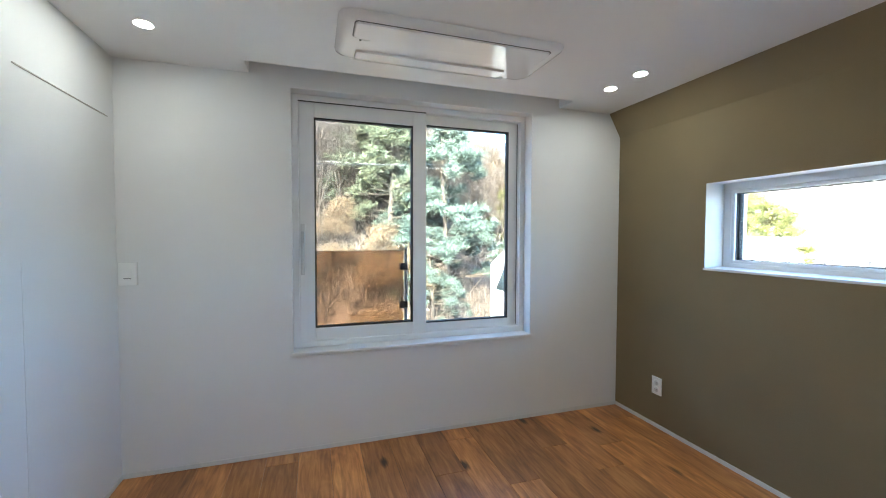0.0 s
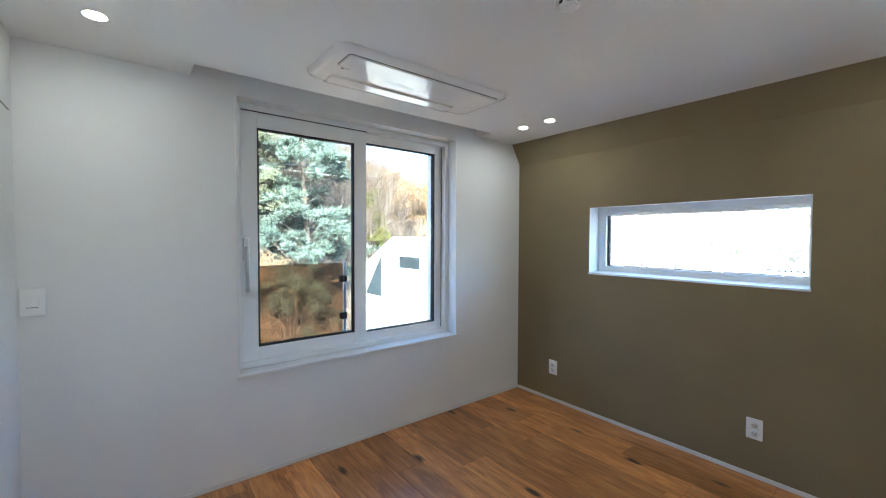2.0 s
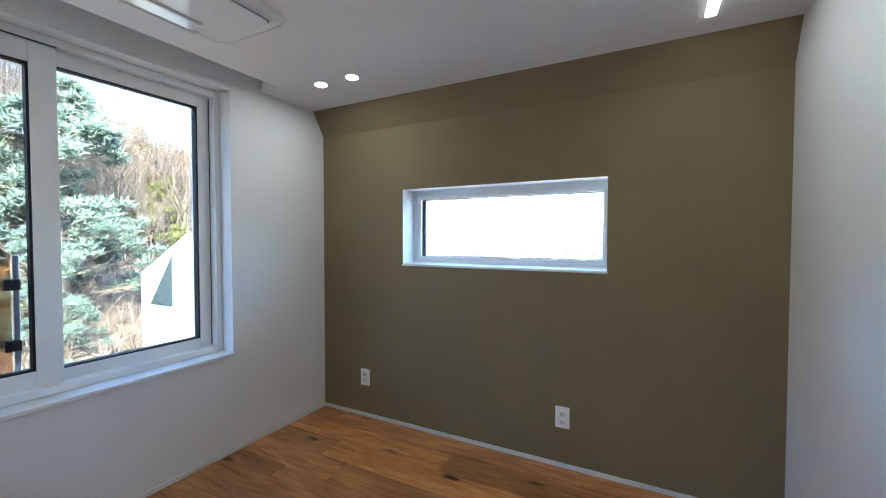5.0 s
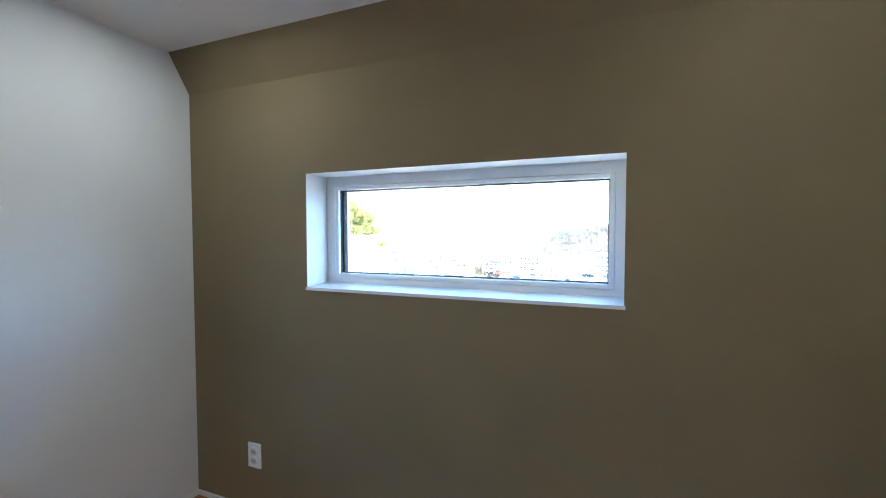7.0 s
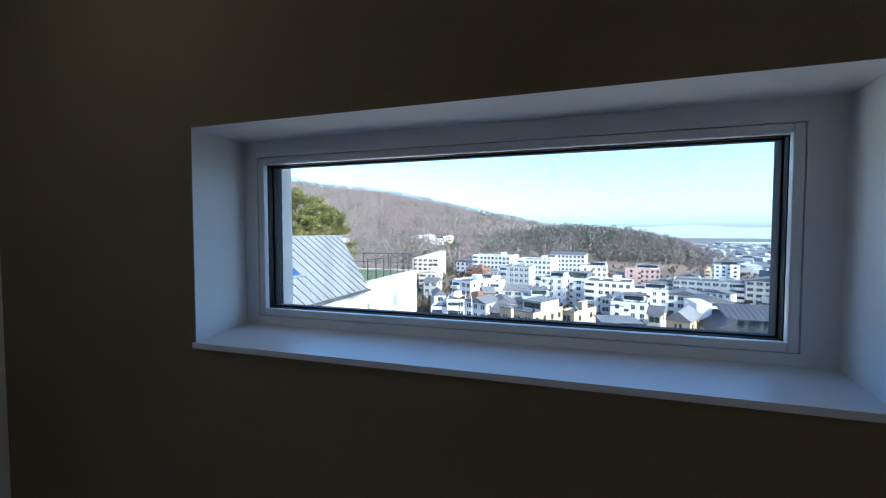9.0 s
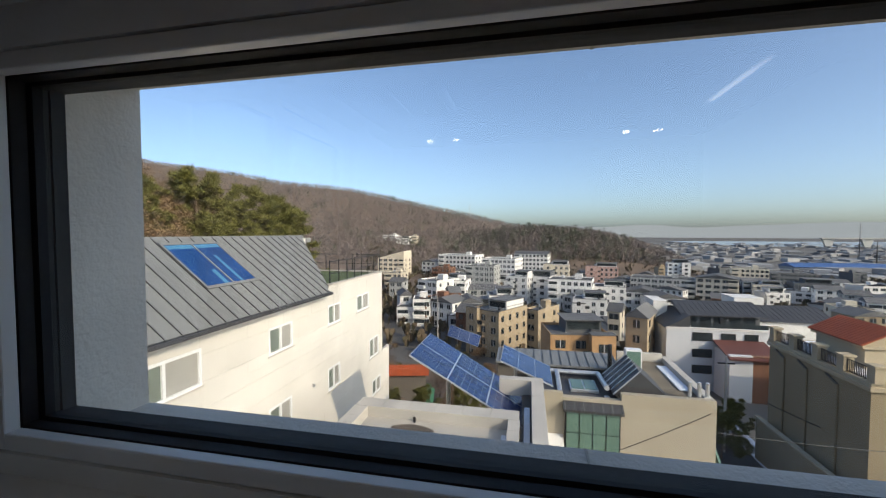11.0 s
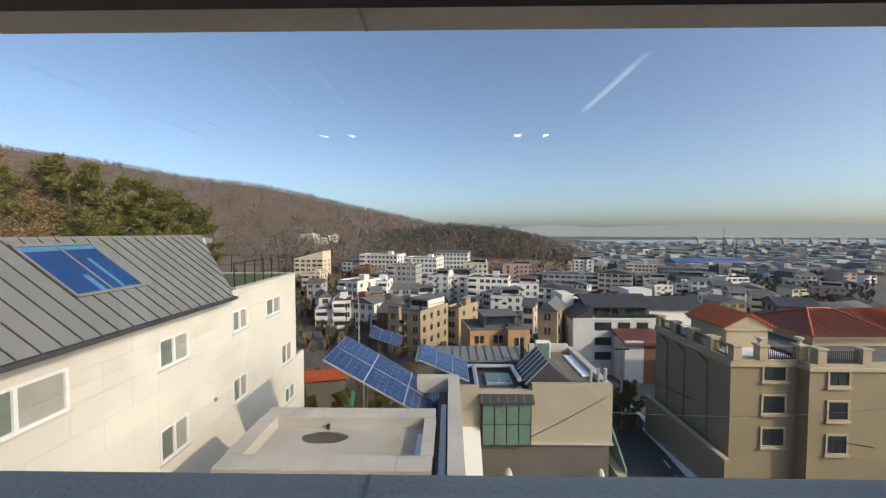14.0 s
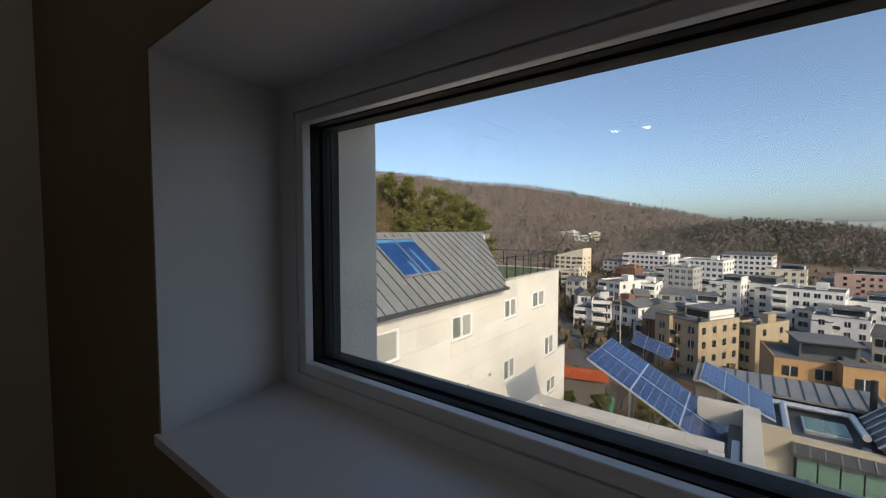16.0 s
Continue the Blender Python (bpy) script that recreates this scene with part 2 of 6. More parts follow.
# ---- building blocks ----
def add_box(bm, x0, x1, y0, y1, z0, z1, bevel=0.0):
    m = Matrix.Translation(((x0 + x1) / 2, (y0 + y1) / 2, (z0 + z1) / 2)) @ Matrix.Diagonal((x1 - x0, y1 - y0, z1 - z0, 1))
    made = bmesh.ops.create_cube(bm, size=1, matrix=m)["verts"]
    if bevel:
        edges = list({e for v in made for e in v.link_edges})
        bmesh.ops.bevel(bm, geom=edges, offset=bevel, segments=2, profile=0.5, affect="EDGES")
    return bm


def box(x0, x1, y0, y1, z0, z1, bevel=0.0):
    return add_box(bmesh.new(), x0, x1, y0, y1, z0, z1, bevel)


def tube(bm, p, q, r0, r1=None, n=8):
    """A straight round bar from p to q."""
    p, q = Vector(p), Vector(q)
    m = Matrix.Translation((p + q) / 2) @ (q - p).to_track_quat("Z", "Y").to_matrix().to_4x4()
    bmesh.ops.create_cone(bm, cap_ends=True, segments=n, radius1=r0, radius2=r0 if r1 is None else r1, depth=(q - p).length, matrix=m)
    return bm


def prism(points, axis, a, b):
    """A profile of (u, v) drawn out along an axis from a to b."""
    put = {"x": lambda u, v, w: (w, u, v), "y": lambda u, v, w: (u, w, v), "z": lambda u, v, w: (u, v, w)}[axis]
    bm = bmesh.new()
    lo, hi = [bm.verts.new(put(u, v, a)) for u, v in points], [bm.verts.new(put(u, v, b)) for u, v in points]
    bm.faces.new(lo), bm.faces.new(hi[::-1])
    for i in range(len(points)):
        j = (i + 1) % len(points)
        bm.faces.new((lo[i], hi[i], hi[j], lo[j]))
    bmesh.ops.recalc_face_normals(bm, faces=bm.faces[:])
    return bm


def mesh_of(name, bm, material, smooth=False):
    me = bpy.data.meshes.new(name)
    bm.to_mesh(me)
    bm.free()
    me.materials.append(material)
    if smooth:
        me.shade_smooth()
    return me


def part(name, bm, material, parent=None, label="", smooth=False):
    ob = new(name, mesh_of(name, bm, material, smooth))
    ob.parent = parent
    return tagged(ob, label)


def share(name, me, parent, at=(0, 0, 0)):
    ob = new(name, me)
    ob.parent, ob.location = parent, at
    return ob


def thing(name, at, label, category, group="", rz=0.0):
    ob = new(name)
    ob.empty_display_size = 0.1
    ob.location, ob.rotation_euler = at, (0, 0, radians(rz))
    return tagged(ob, label, category, group)


def setting(name, bm, material, label, category):
    return tagged(part(name, bm, material), label, category, "", "structure")


def raw(name, verts, faces, material, parent=None):
    me = bpy.data.meshes.new(name)
    me.from_pydata(verts, [], faces)
    me.materials.append(material)
    ob = new(name, me)
    ob.parent = parent
    return ob


# ---- the room ----
RX, RY, RZ = -3.42, -2.95, 2.37     # far corners from the corner between the two windows, and the ceiling
OUT = 0.54                          # thickness of the outer walls


def wall_with_hole(name, axis, a0, a1, hole, near, far, mat_, label, z0=-0.3, z1=2.75):
    """A thick wall along one axis with one opening through it; hole: (start, end, bottom, top)."""
    h0, h1, b, t = hole
    bm = bmesh.new()
    for u0, u1, w0, w1 in ((a0, h0, z0, z1), (h1, a1, z0, z1), (h0, h1, z0, b), (h0, h1, t, z1)):
        if axis == "x":
            add_box(bm, u0, u1, near, far, w0, w1)
        else:
            add_box(bm, near, far, u0, u1, w0, w1)
    return setting(name, bm, mat_, label, "wall")


# window wall: room face at y = 0; outer reveal is a little wider, in stone
wall_with_hole("wall_north", "x", RX - 0.15, OUT, (-2.513, -0.798, 0.634, 2.319), 0.0, 0.20, WHITE, "white papered wall round a large sliding window")
wall_with_hole("wall_north_outside", "x", RX - 0.15, OUT, (-2.50, -0.81, 0.60, 2.33), 0.20, 0.42, STONE, "pale stone outer face of the window wall")
# olive wall: room face at x = 0
wall_with_hole("wall_east", "y", RY - 0.15, 0.0, (-2.143, -0.764, 1.187, 1.729), 0.0, 0.002, OLIVE, "olive green papered wall with a low strip window")
wall_with_hole("wall_east_masonry", "y", RY - 0.15, 0.0, (-2.19, -0.71, 1.17, 1.765), 0.002, 0.25, WHITE, "masonry behind the olive paper")
wall_with_hole("wall_east_outside", "y", RY - 0.15, 0.0, (-2.32, -0.64, 1.132, 1.770), 0.29, OUT, STONE, "pale stone outer face of the strip window wall")
wall_with_hole("wall_east_core", "y", RY - 0.15, 0.0, (-2.17, -0.73, 1.15, 1.765), 0.25, 0.29, STONE, "stone backing round the strip window")
for nm, z0, z1 in (("sill_joint_trim", 1.1325, 1.1345), ("soffit_joint_trim", 1.7675, 1.7695)):
    setting(nm, box(0.30, OUT - 0.002, -1.502, -1.498, z0, z1), CONC, "dark mortar joint in the outer stone", "trim")
setting("wall_south", box(RX - 0.15, OUT, RY - 0.15, RY, -0.3, 2.75), WHITE, "plain white papered wall", "wall")
west = bmesh.new()
add_box(west, RX - 0.15, RX, RY, 0, -0.3, 2.75)
setting("wall_west", west, WHITE, "plain white papered wall", "wall")
# the slanted strip at the head of the olive wall
setting("wall_east_slope", prism([(0.0, 2.187), (-0.108, 2.37), (-0.108, 2.45), (0.05, 2.45), (0.05, 2.187)], "y", RY + 0.001, -0.001), OLIVE, "slanted olive green head of the wall", "wall")
# ceiling with the curtain slot over the large window
cb = bmesh.new()
add_box(cb, RX, 0, RY, -0.175, RZ, RZ + 0.14)
add_box(cb, RX, -2.735, -0.175, 0, RZ, RZ + 0.14)
add_box(cb, -0.575, 0, -0.175, 0, RZ, RZ + 0.14)
add_box(cb, -2.735, -0.575, -0.175, 0, RZ + 0.12, RZ + 0.14)
setting("ceiling", cb, CEIL, "white ceiling with a curtain slot above the window", "ceiling")
setting("roof_slab", box(RX - 0.15, OUT, RY - 0.15, 0.42, 2.75, 2.95), STONE, "flat roof slab above the room", "roof")
setting("lower_storeys", box(RX - 0.15, OUT - 0.01, RY - 0.15, 0.41, -13, -0.3), STONE, "pale stone storeys below the room", "wall")
setting("ceiling_trim", box(RX + 0.001, RX + 0.003, RY, 0, RZ - 0.003, RZ - 0.0005), SKIRT, "thin shadow joint under the ceiling", "trim")

# joints on the west wall: a hanging rail slot and a flush panel edge
setting("wall_slot_trim", box(RX, RX + 0.004, -0.78, -0.07, 2.0245, 2.0295), JOINT, "thin dark slot in the white wall", "trim")
setting("wall_panel_trim", box(RX, RX + 0.0015, -0.764, -0.761, 0.035, 1.30), PLASTIC, "fine vertical joint in the white wall", "trim")

# skirting, with a dark joint under the paper
def skirting(name, x0, x1, y0, y1):
    setting(name, box(x0, x1, y0, y1, 0.0, 0.028, 0.002), SKIRT, "slim pale grey flush skirting", "baseboard")


skirting("baseboard_north", RX, -0.006, -0.006, 0.0)
skirting("baseboard_east", -0.006, 0.0, RY, 0.0)
skirting("baseboard_south", RX, -0.006, RY, RY + 0.006)
skirting("baseboard_west", RX, RX + 0.006, RY + 0.006, -0.006)

# ---- strip window in the olive wall ----
WY0, WY1, WZ0, WZ1 = -2.143, -0.764, 1.187, 1.729
lin = [prism([(0.0005, WY1), (0.25, WY1 + 0.052), (0.25, WY1 + 0.0535), (0.0025, WY1 + 0.0535), (0.0025, WY1 + 0.0005), (0.0005, WY1 + 0.0005)], "z", WZ0, 1.764),
       prism([(0.0005, WY0), (0.25, WY0 - 0.046), (0.25, WY0 - 0.0465), (0.0025, WY0 - 0.0465), (0.0025, WY0 - 0.0005), (0.0005, WY0 - 0.0005)], "z", WZ0, 1.764),
       prism([(0.0025, WZ1 + 0.0002), (0.25, WZ1 + 0.014), (0.25, WZ1 + 0.034), (0.0025, WZ1 + 0.034)], "y", WY0 - 0.05, WY1 + 0.05)]
for nm, bm in zip(("window_2_reveal_a", "window_2_reveal_b", "window_2_reveal_c"), lin):
    setting(nm, bm, WHITE, "white splayed window reveal", "window reveal")
setting("window_2_sill", prism([(-0.006, WY0 - 0.004), (-0.006, WY1 + 0.004), (-0.001, WY1 + 0.004), (-0.001, WY1), (0.25, WY1 + 0.052), (0.25, WY0 - 0.046), (-0.001, WY0), (-0.001, WY0 - 0.004)], "z", WZ0 - 0.008, WZ0 + 0.006), SILL, "glossy white window sill board", "window sill")
w2 = thing("window_2", (0.24, -1.45, WZ0 + 0.014), "fixed white framed strip window in a deep reveal", "window")
w2["kind"] = "structure"


def ring(x0, x1, y0, y1, z0, z1, b, axis="x", bevel=0.002, bots=None):
    """A rectangular frame of four bars, b wide."""
    bm = bmesh.new()
    bb = b if bots is None else bots
    if axis == "x":
        add_box(bm, x0, x1, y0, y0 + b, z0, z1, bevel), add_box(bm, x0, x1, y1 - b, y1, z0, z1, bevel)
        add_box(bm, x0, x1, y0 + b, y1 - b, z0, z0 + bb, bevel), add_box(bm, x0, x1, y0 + b, y1 - b, z1 - b, z1, bevel)
    else:
        add_box(bm, x0, x0 + b, y0, y1, z0, z1, bevel), add_box(bm, x1 - b, x1, y0, y1, z0, z1, bevel)
        add_box(bm, x0 + b, x1 - b, y0, y1, z0, z0 + bb, bevel), add_box(bm, x0 + b, x1 - b, y0, y1, z1 - b, z1, bevel)
    return bm


def local(bm, ob):
    bmesh.ops.translate(bm, verts=bm.verts[:], vec=-Vector(ob.location))
    return bm


def lpart(name, bm, material, parent, label=""):
    return part(name, local(bm, parent), material, parent, label)


FY0, FY1, FZ0, FZ1 = -2.188, -0.714, 1.193, 1.744     # outside of the frame
GY0, GY1, GZ0, GZ1 = -2.097, -0.787, 1.240, 1.672     # clear glass


def hoop(x0, x1, o, i_, bevel=0.0):
    """A frame between an outer and an inner rectangle (y0, y1, z0, z1)."""
    bm = bmesh.new()
    add_box(bm, x0, x1, o[0], i_[0], o[2], o[3], bevel), add_box(bm, x0, x1, i_[1], o[1], o[2], o[3], bevel)
    add_box(bm, x0, x1, i_[0], i_[1], o[2], i_[2], bevel), add_box(bm, x0, x1, i_[0], i_[1], i_[3], o[3], bevel)
    return bm


def grow(d):
    return (GY0 - d, GY1 + d, GZ0 - d, GZ1 + d)


lpart("window_frame", hoop(0.220, 0.30, (FY0, FY1, FZ0, FZ1), grow(0.022)), UPVC, w2)
lpart("glazing_bead", hoop(0.2225, 0.24, grow(0.0205), grow(0.0), 0.002), UPVC, w2)
for k in range(3):
    lpart("gasket", hoop(0.241 + 0.022 * k, 0.258 + 0.022 * k, grow(0.0205), grow(-0.001 - 0.003 * (k % 2))), GASKET, w2, "black rubber glazing gasket")
for px in (0.2585, 0.2805):
    g = lpart("pane", box(px, px + 0.004, GY0 - 0.01, GY1 + 0.01, GZ0 - 0.01, GZ1 + 0.01), GLASS, w2)
    g.visible_shadow = False

# ---- large sliding window ----
BX0, BX1, BZ0, BZ1 = -2.513, -0.798, 0.634, 2.319
lin = bmesh.new()
for x0, x1, z0, z1 in ((BX0, BX0 + 0.012, BZ0, BZ1), (BX1 - 0.012, BX1, BZ0, BZ1), (BX0 + 0.012, BX1 - 0.012, BZ1 - 0.012, BZ1)):
    add_box(lin, x0, x1, -0.003, 0.10, z0, z1)
setting("window_1_reveal", lin, WHITE, "white lined window reveal", "window reveal")
setting("window_1_sill", box(BX0 - 0.004, BX1 + 0.004, -0.018, 0.10, BZ0 - 0.008, BZ0 + 0.014, 0.004), SILL, "white window sill board", "window sill")
w1 = thing("window_1", (-1.655, 0.14, BZ0 + 0.014), "large white sliding window with two sashes", "window")
w1["kind"] = "structure"
lpart("window_frame", ring(BX0 + 0.012, BX1 - 0.012, 0.10, 0.21, BZ0 + 0.014, BZ1 - 0.012, 0.038, "y"), UPVC, w1)
lpart("track_gap", box(-0.851, -0.845, 0.150, 0.157, BZ0 + 0.06, BZ1 - 0.055), DARKLINE, w1, "dark gap beside the fixed sash")
lpart("track", box(BX0 + 0.05, -1.60, 0.102, 0.108, BZ1 - 0.056, BZ1 - 0.046), DARKLINE, w1, "dark head track gap")
sa = lpart("sliding_sash", ring(-2.462, -1.596, 0.118, 0.150, 0.672, 2.268, 0.098, "y", 0.004), UPVC, w1)
sb = lpart("fixed_sash", ring(-1.66, -0.846, 0.156, 0.186, 0.672, 2.272, 0.075, "y", 0.004), UPVC, w1)


def sub(name, bm, material, top, parent, label=""):
    ob = part(name, local(bm, top), material, parent, label)
    return ob


sub("gasket", ring(-2.366, -1.692, 0.121, 0.156, 0.768, 2.172, 0.012, "y", 0), GASKET, w1, sa, "black rubber gasket")
sub("gasket", ring(-1.60, -0.919, 0.158, 0.20, 0.745, 2.199, 0.010, "y", 0), GASKET, w1, sb, "black rubber gasket")
for top, x0, x1, y, z0, z1, gm in ((sa, -2.36, -1.70, 0.135, 0.775, 2.165, GLASS_T), (sb, -1.595, -0.925, 0.17, 0.75, 2.195, GLASS_R)):
    g = sub("pane", box(x0, x1, y, y + 0.006, z0, z1), gm, w1, top)
# lift handle on the meeting stile of the sliding sash
hb = box(-2.452, -2.424, 0.098, 0.119, 1.33, 1.47, 0.004)
handle = sub("handle", hb, SKIRT, w1, sa, "pale grey lift handle")
hl = bmesh.new()
add_box(hl, -2.446, -2.430, 0.062, 0.098, 1.395, 1.415, 0.003)
add_box(hl, -2.450, -2.427, 0.052, 0.070, 1.135, 1.42, 0.005)
sub("handle_lever", hl, STEEL, w1, sa, "satin metal lever")
# glass guard outside the sliding half, held by black clamps
gd = thing("glass_guard", (-2.12, 0.215, 0.62), "bronze tinted glass guard panel outside the sliding sash", "guard rail")
gp = lpart("guard_pane", box(-2.49, -1.745, 0.212, 0.220, 0.62, 1.285), GUARD_G, gd)
gp.visible_shadow = False
lpart("post", box(-1.735, -1.712, 0.222, 0.240, 0.60, 1.30, 0.003), STEEL, gd, "slim grey upright behind the sash")
for z in (0.885, 1.165):
    lpart("clamp", box(-1.770, -1.712, 0.204, 0.232, z - 0.026, z + 0.026, 0.004), BLACK, gd, "black glass clamp")

# ---- lamps, grille and devices ----
def downlight(x, y, lit):
    d = thing("downlight", (x, y, RZ), "small round recessed ceiling downlight, switched on", "downlight", "recessed ceiling downlights")
    bm = bmesh.new()
    bmesh.ops.create_cone(bm, cap_ends=False, segments=32, radius1=0.040, radius2=0.034, depth=0.006, matrix=Matrix.Translation((0, 0, -0.003)))
    bmesh.ops.create_circle(bm, cap_ends=False, segments=32, radius=0.040, matrix=Matrix.Translation((0, 0, -0.006)))
    part("rim", bm, PLASTIC, d, "", True)
    part("lens", tube(bmesh.new(), (0, 0, -0.0075), (0, 0, -0.0035), 0.031, n=32), LED, d, "glowing round lens")
    la = bpy.data.lights.new("downlight_lamp", "AREA")
    la.shape, la.size, la.energy, la.color, la.spread = "DISK", 0.07, lit, (1.0, 0.97, 0.93), radians(178)
    lo = new("lamp", la)
    lo.parent, lo.location = d, (0, 0, -0.009)
    return d


LAMP = 0.085
for x in (-0.495, -3.11):
    for y in (-0.467, -0.722):
        downlight(x, y, LAMP if x > -1 else LAMP * 0.5)
for y in (-2.23, -2.48):
    downlight(-3.11, y, LAMP)
ll = thing("linear_light", (-1.335, -2.585, RZ), "long slim recessed linear ceiling light, switched on", "ceiling light")
part("housing", box(-1.05, 1.05, -0.026, 0.026, -0.002, 0.03), PLASTIC, ll)
part("diffuser", box(-1.045, 1.045, -0.021, 0.021, -0.006, -0.001), LEDBAR, ll, "glowing white diffuser strip")
la = bpy.data.lights.new("linear_lamp", "AREA")
la.shape, la.size, la.size_y, la.energy, la.color = "RECTANGLE", 2.08, 0.04, 0.20, (1.0, 0.98, 0.96)
lo = new("lamp", la)
lo.parent, lo.location = ll, (0, 0, -0.008)

# ceiling air conditioner: a long rounded plate with an intake flap and an outlet
ac = thing("ceiling_air_conditioner", (-1.69, -0.665, RZ), "glossy white one-way ceiling air conditioner panel", "air conditioner")


def rounded(hw, hd, r, n=6):
    pts = []
    for cx, cy, a0 in ((hw - r, hd - r, 0), (-hw + r, hd - r, 90), (-hw + r, -hd + r, 180), (hw - r, -hd + r, 270)):
        pts += [(cx + r * math.cos(radians(a0 + 90 * i / n)), cy + r * math.sin(radians(a0 + 90 * i / n))) for i in range(n + 1)]
    return pts


def plate(profile, rings):
    """Stacked outlines: (scale inset, z) rings from the ceiling down, closed at the bottom."""
    bm, prev = bmesh.new(), None
    for inset, z in rings:
        row = [bm.verts.new((x - math.copysign(min(inset, abs(x)), x), y - math.copysign(min(inset, abs(y)), y), z)) for x, y in profile]
        if prev:
            for i in range(len(row)):
                j = (i + 1) % len(row)
                bm.faces.new((prev[i], row[i], row[j], prev[j]))
        prev = row
    bm.faces.new(prev)
    bmesh.ops.recalc_face_normals(bm, faces=bm.faces[:])
    return bm


part("panel", plate(rounded(0.57, 0.235, 0.07), ((0, 0), (0.004, -0.014), (0.03, -0.028), (0.05, -0.030))), GLOSSW, ac, "", True)
part("intake_flap", plate(rounded(0.495, 0.075, 0.02), ((0, -0.029), (0.002, -0.036), (0.006, -0.038))), GLOSSW, ac).location = (0, -0.115, 0)
part("flap_seam", plate(rounded(0.499, 0.079, 0.022), ((0, -0.029), (0.0005, -0.0312))), DARKLINE, ac, "thin dark seam round the flap").location = (0, -0.115, 0)
fl = part("outlet_louvre", plate(rounded(0.42, 0.045, 0.012), ((0, -0.029), (0.003, -0.040), (0.008, -0.042))), GLOSSW, ac)
fl.location = (-0.05, 0.135, 0)
for k in (0, 1, 2):
    part("outlet_slat", box(-0.47, 0.40, 0.183 + 0.014 * k, 0.186 + 0.014 * k, -0.033, -0.029), SKIRT, ac)
part("mark", box(-0.462, -0.452, -0.022, -0.012, -0.0325, -0.030), DARKLINE, ac, "small dark round mark")
part("mark_bar", box(-0.445, -0.415, -0.021, -0.013, -0.0315, -0.030), SKIRT, ac, "small grey bar")

# smoke detector
sd = thing("smoke_detector", (-1.73, -1.73, RZ), "white round smoke detector with dark vents", "smoke detector")
part("base", tube(bmesh.new(), (0, 0, 0), (0, 0, -0.022), 0.052, 0.050, 32), PLASTIC, sd, "", True)
part("vent_core", tube(bmesh.new(), (0, 0, -0.022), (0, 0, -0.038), 0.036, 0.034, 24), BLACK, sd, "dark vent ring")
part("cap", tube(bmesh.new(), (0, 0, -0.038), (0, 0, -0.046), 0.040, 0.026, 24), PLASTIC, sd, "", True)
for k in range(6):
    a = k * math.pi / 3 + 0.3
    part("rib", box(-0.006, 0.006, -0.006, 0.006, -0.039, -0.021), PLASTIC, sd).location = (0.038 * math.cos(a), 0.038 * math.sin(a), 0)


def outlet(y):
    o = thing("wall_outlet", (0, y, 0.306), "white double wall outlet set upright in the olive wall", "outlet", "wall outlets")
    part("plate", box(-0.008, 0, -0.042, 0.042, -0.064, 0.064, 0.003), PLASTIC, o)
    for z in (-0.024, 0.026):
        part("socket_ring", tube(bmesh.new(), (-0.0105, 0, z), (-0.007, 0, z), 0.0215, n=24), PLASTIC, o, "", True)
        # raised disc in a greyer white, coloured for the shade of a recess
        part("socket_shade_disc", tube(bmesh.new(), (-0.0112, 0, z), (-0.010, 0, z), 0.018, n=24), SKIRT, o, "round grey disc standing in for socket shade", True)
        for dy in (-0.008, 0.008):
            part("pin_hole", tube(bmesh.new(), (-0.0118, dy, z), (-0.011, dy, z), 0.0028, n=10), BLACK, o)


outlet(-0.42)
outlet(-1.906)
sw = thing("light_switch", (-3.367, 0, 1.172), "white single rocker light switch", "light switch")
part("plate", box(-0.044, 0.044, -0.012, 0, -0.064, 0.064, 0.003), PLASTIC, sw)
# solid grey rim painted round the plate for the shade at its edge
part("plate_shade_rim", box(-0.046, 0.046, -0.003, 0, -0.066, 0.066), SKIRT, sw)
part("rocker", box(-0.020, 0.020, -0.0165, -0.011, -0.030, 0.030, 0.002), PLASTIC, sw)
part("rocker_line", box(-0.019, 0.019, -0.0175, -0.016, -0.026, -0.023), DARKLINE, sw, "fine grey line")

# ---- the land ----
def ramp(v, table):
    return float(np.interp(v, [a for a, _ in table], [b for _, b in table]))


BASE = ((-80, -8), (0, -10), (20, -14.5), (35, -20.6), (60, -26), (100, -30), (150, -33), (250, -36), (400, -40), (700, -44))
FOOT = ((-80, 4), (18, 4), (25, 2), (45, 2), (75, 42), (130, 72), (250, 78), (420, 95), (700, 230))
RIDGE = ((-200, -50), (-18, -14), (46, 16), (111, 31), (220, 55), (309, 76), (376, 89), (444, 96), (524, 105), (639, 130), (756, 146), (935, 176), (1306, 235), (1900, 320))
KNOLL = ((-190, -48), (-155, -30), (-142, -22), (-116, -13), (-84, -4), (-51, 0), (-18, 2), (21, 4), (55, -12), (110, -40))


def land(x, y):
    base = ramp(x, BASE)
    rise = max(0.0, y - ramp(x, FOOT)) * ramp(x, ((0, 0.62), (55, 0.56), (90, 0.36), (200, 0.34), (500, 0.20)))
    z = base + 70 * (1 - math.exp(-rise / 70))
    r = ramp(y, RIDGE)
    if r > base:
        z = max(z, base + (r - base) * math.exp(-(((x - 780) / (380 if x < 780 else 600)) ** 2)))
    k = ramp(y, KNOLL)
    if k > base:
        z = max(z, base + (k - base) * math.exp(-(((x - 485) / 85) ** 2)))
    return z + 0.35 * noise.noise(Vector((x * 0.08, y * 0.08, 0))) * min(1.0, abs(x) / 40)


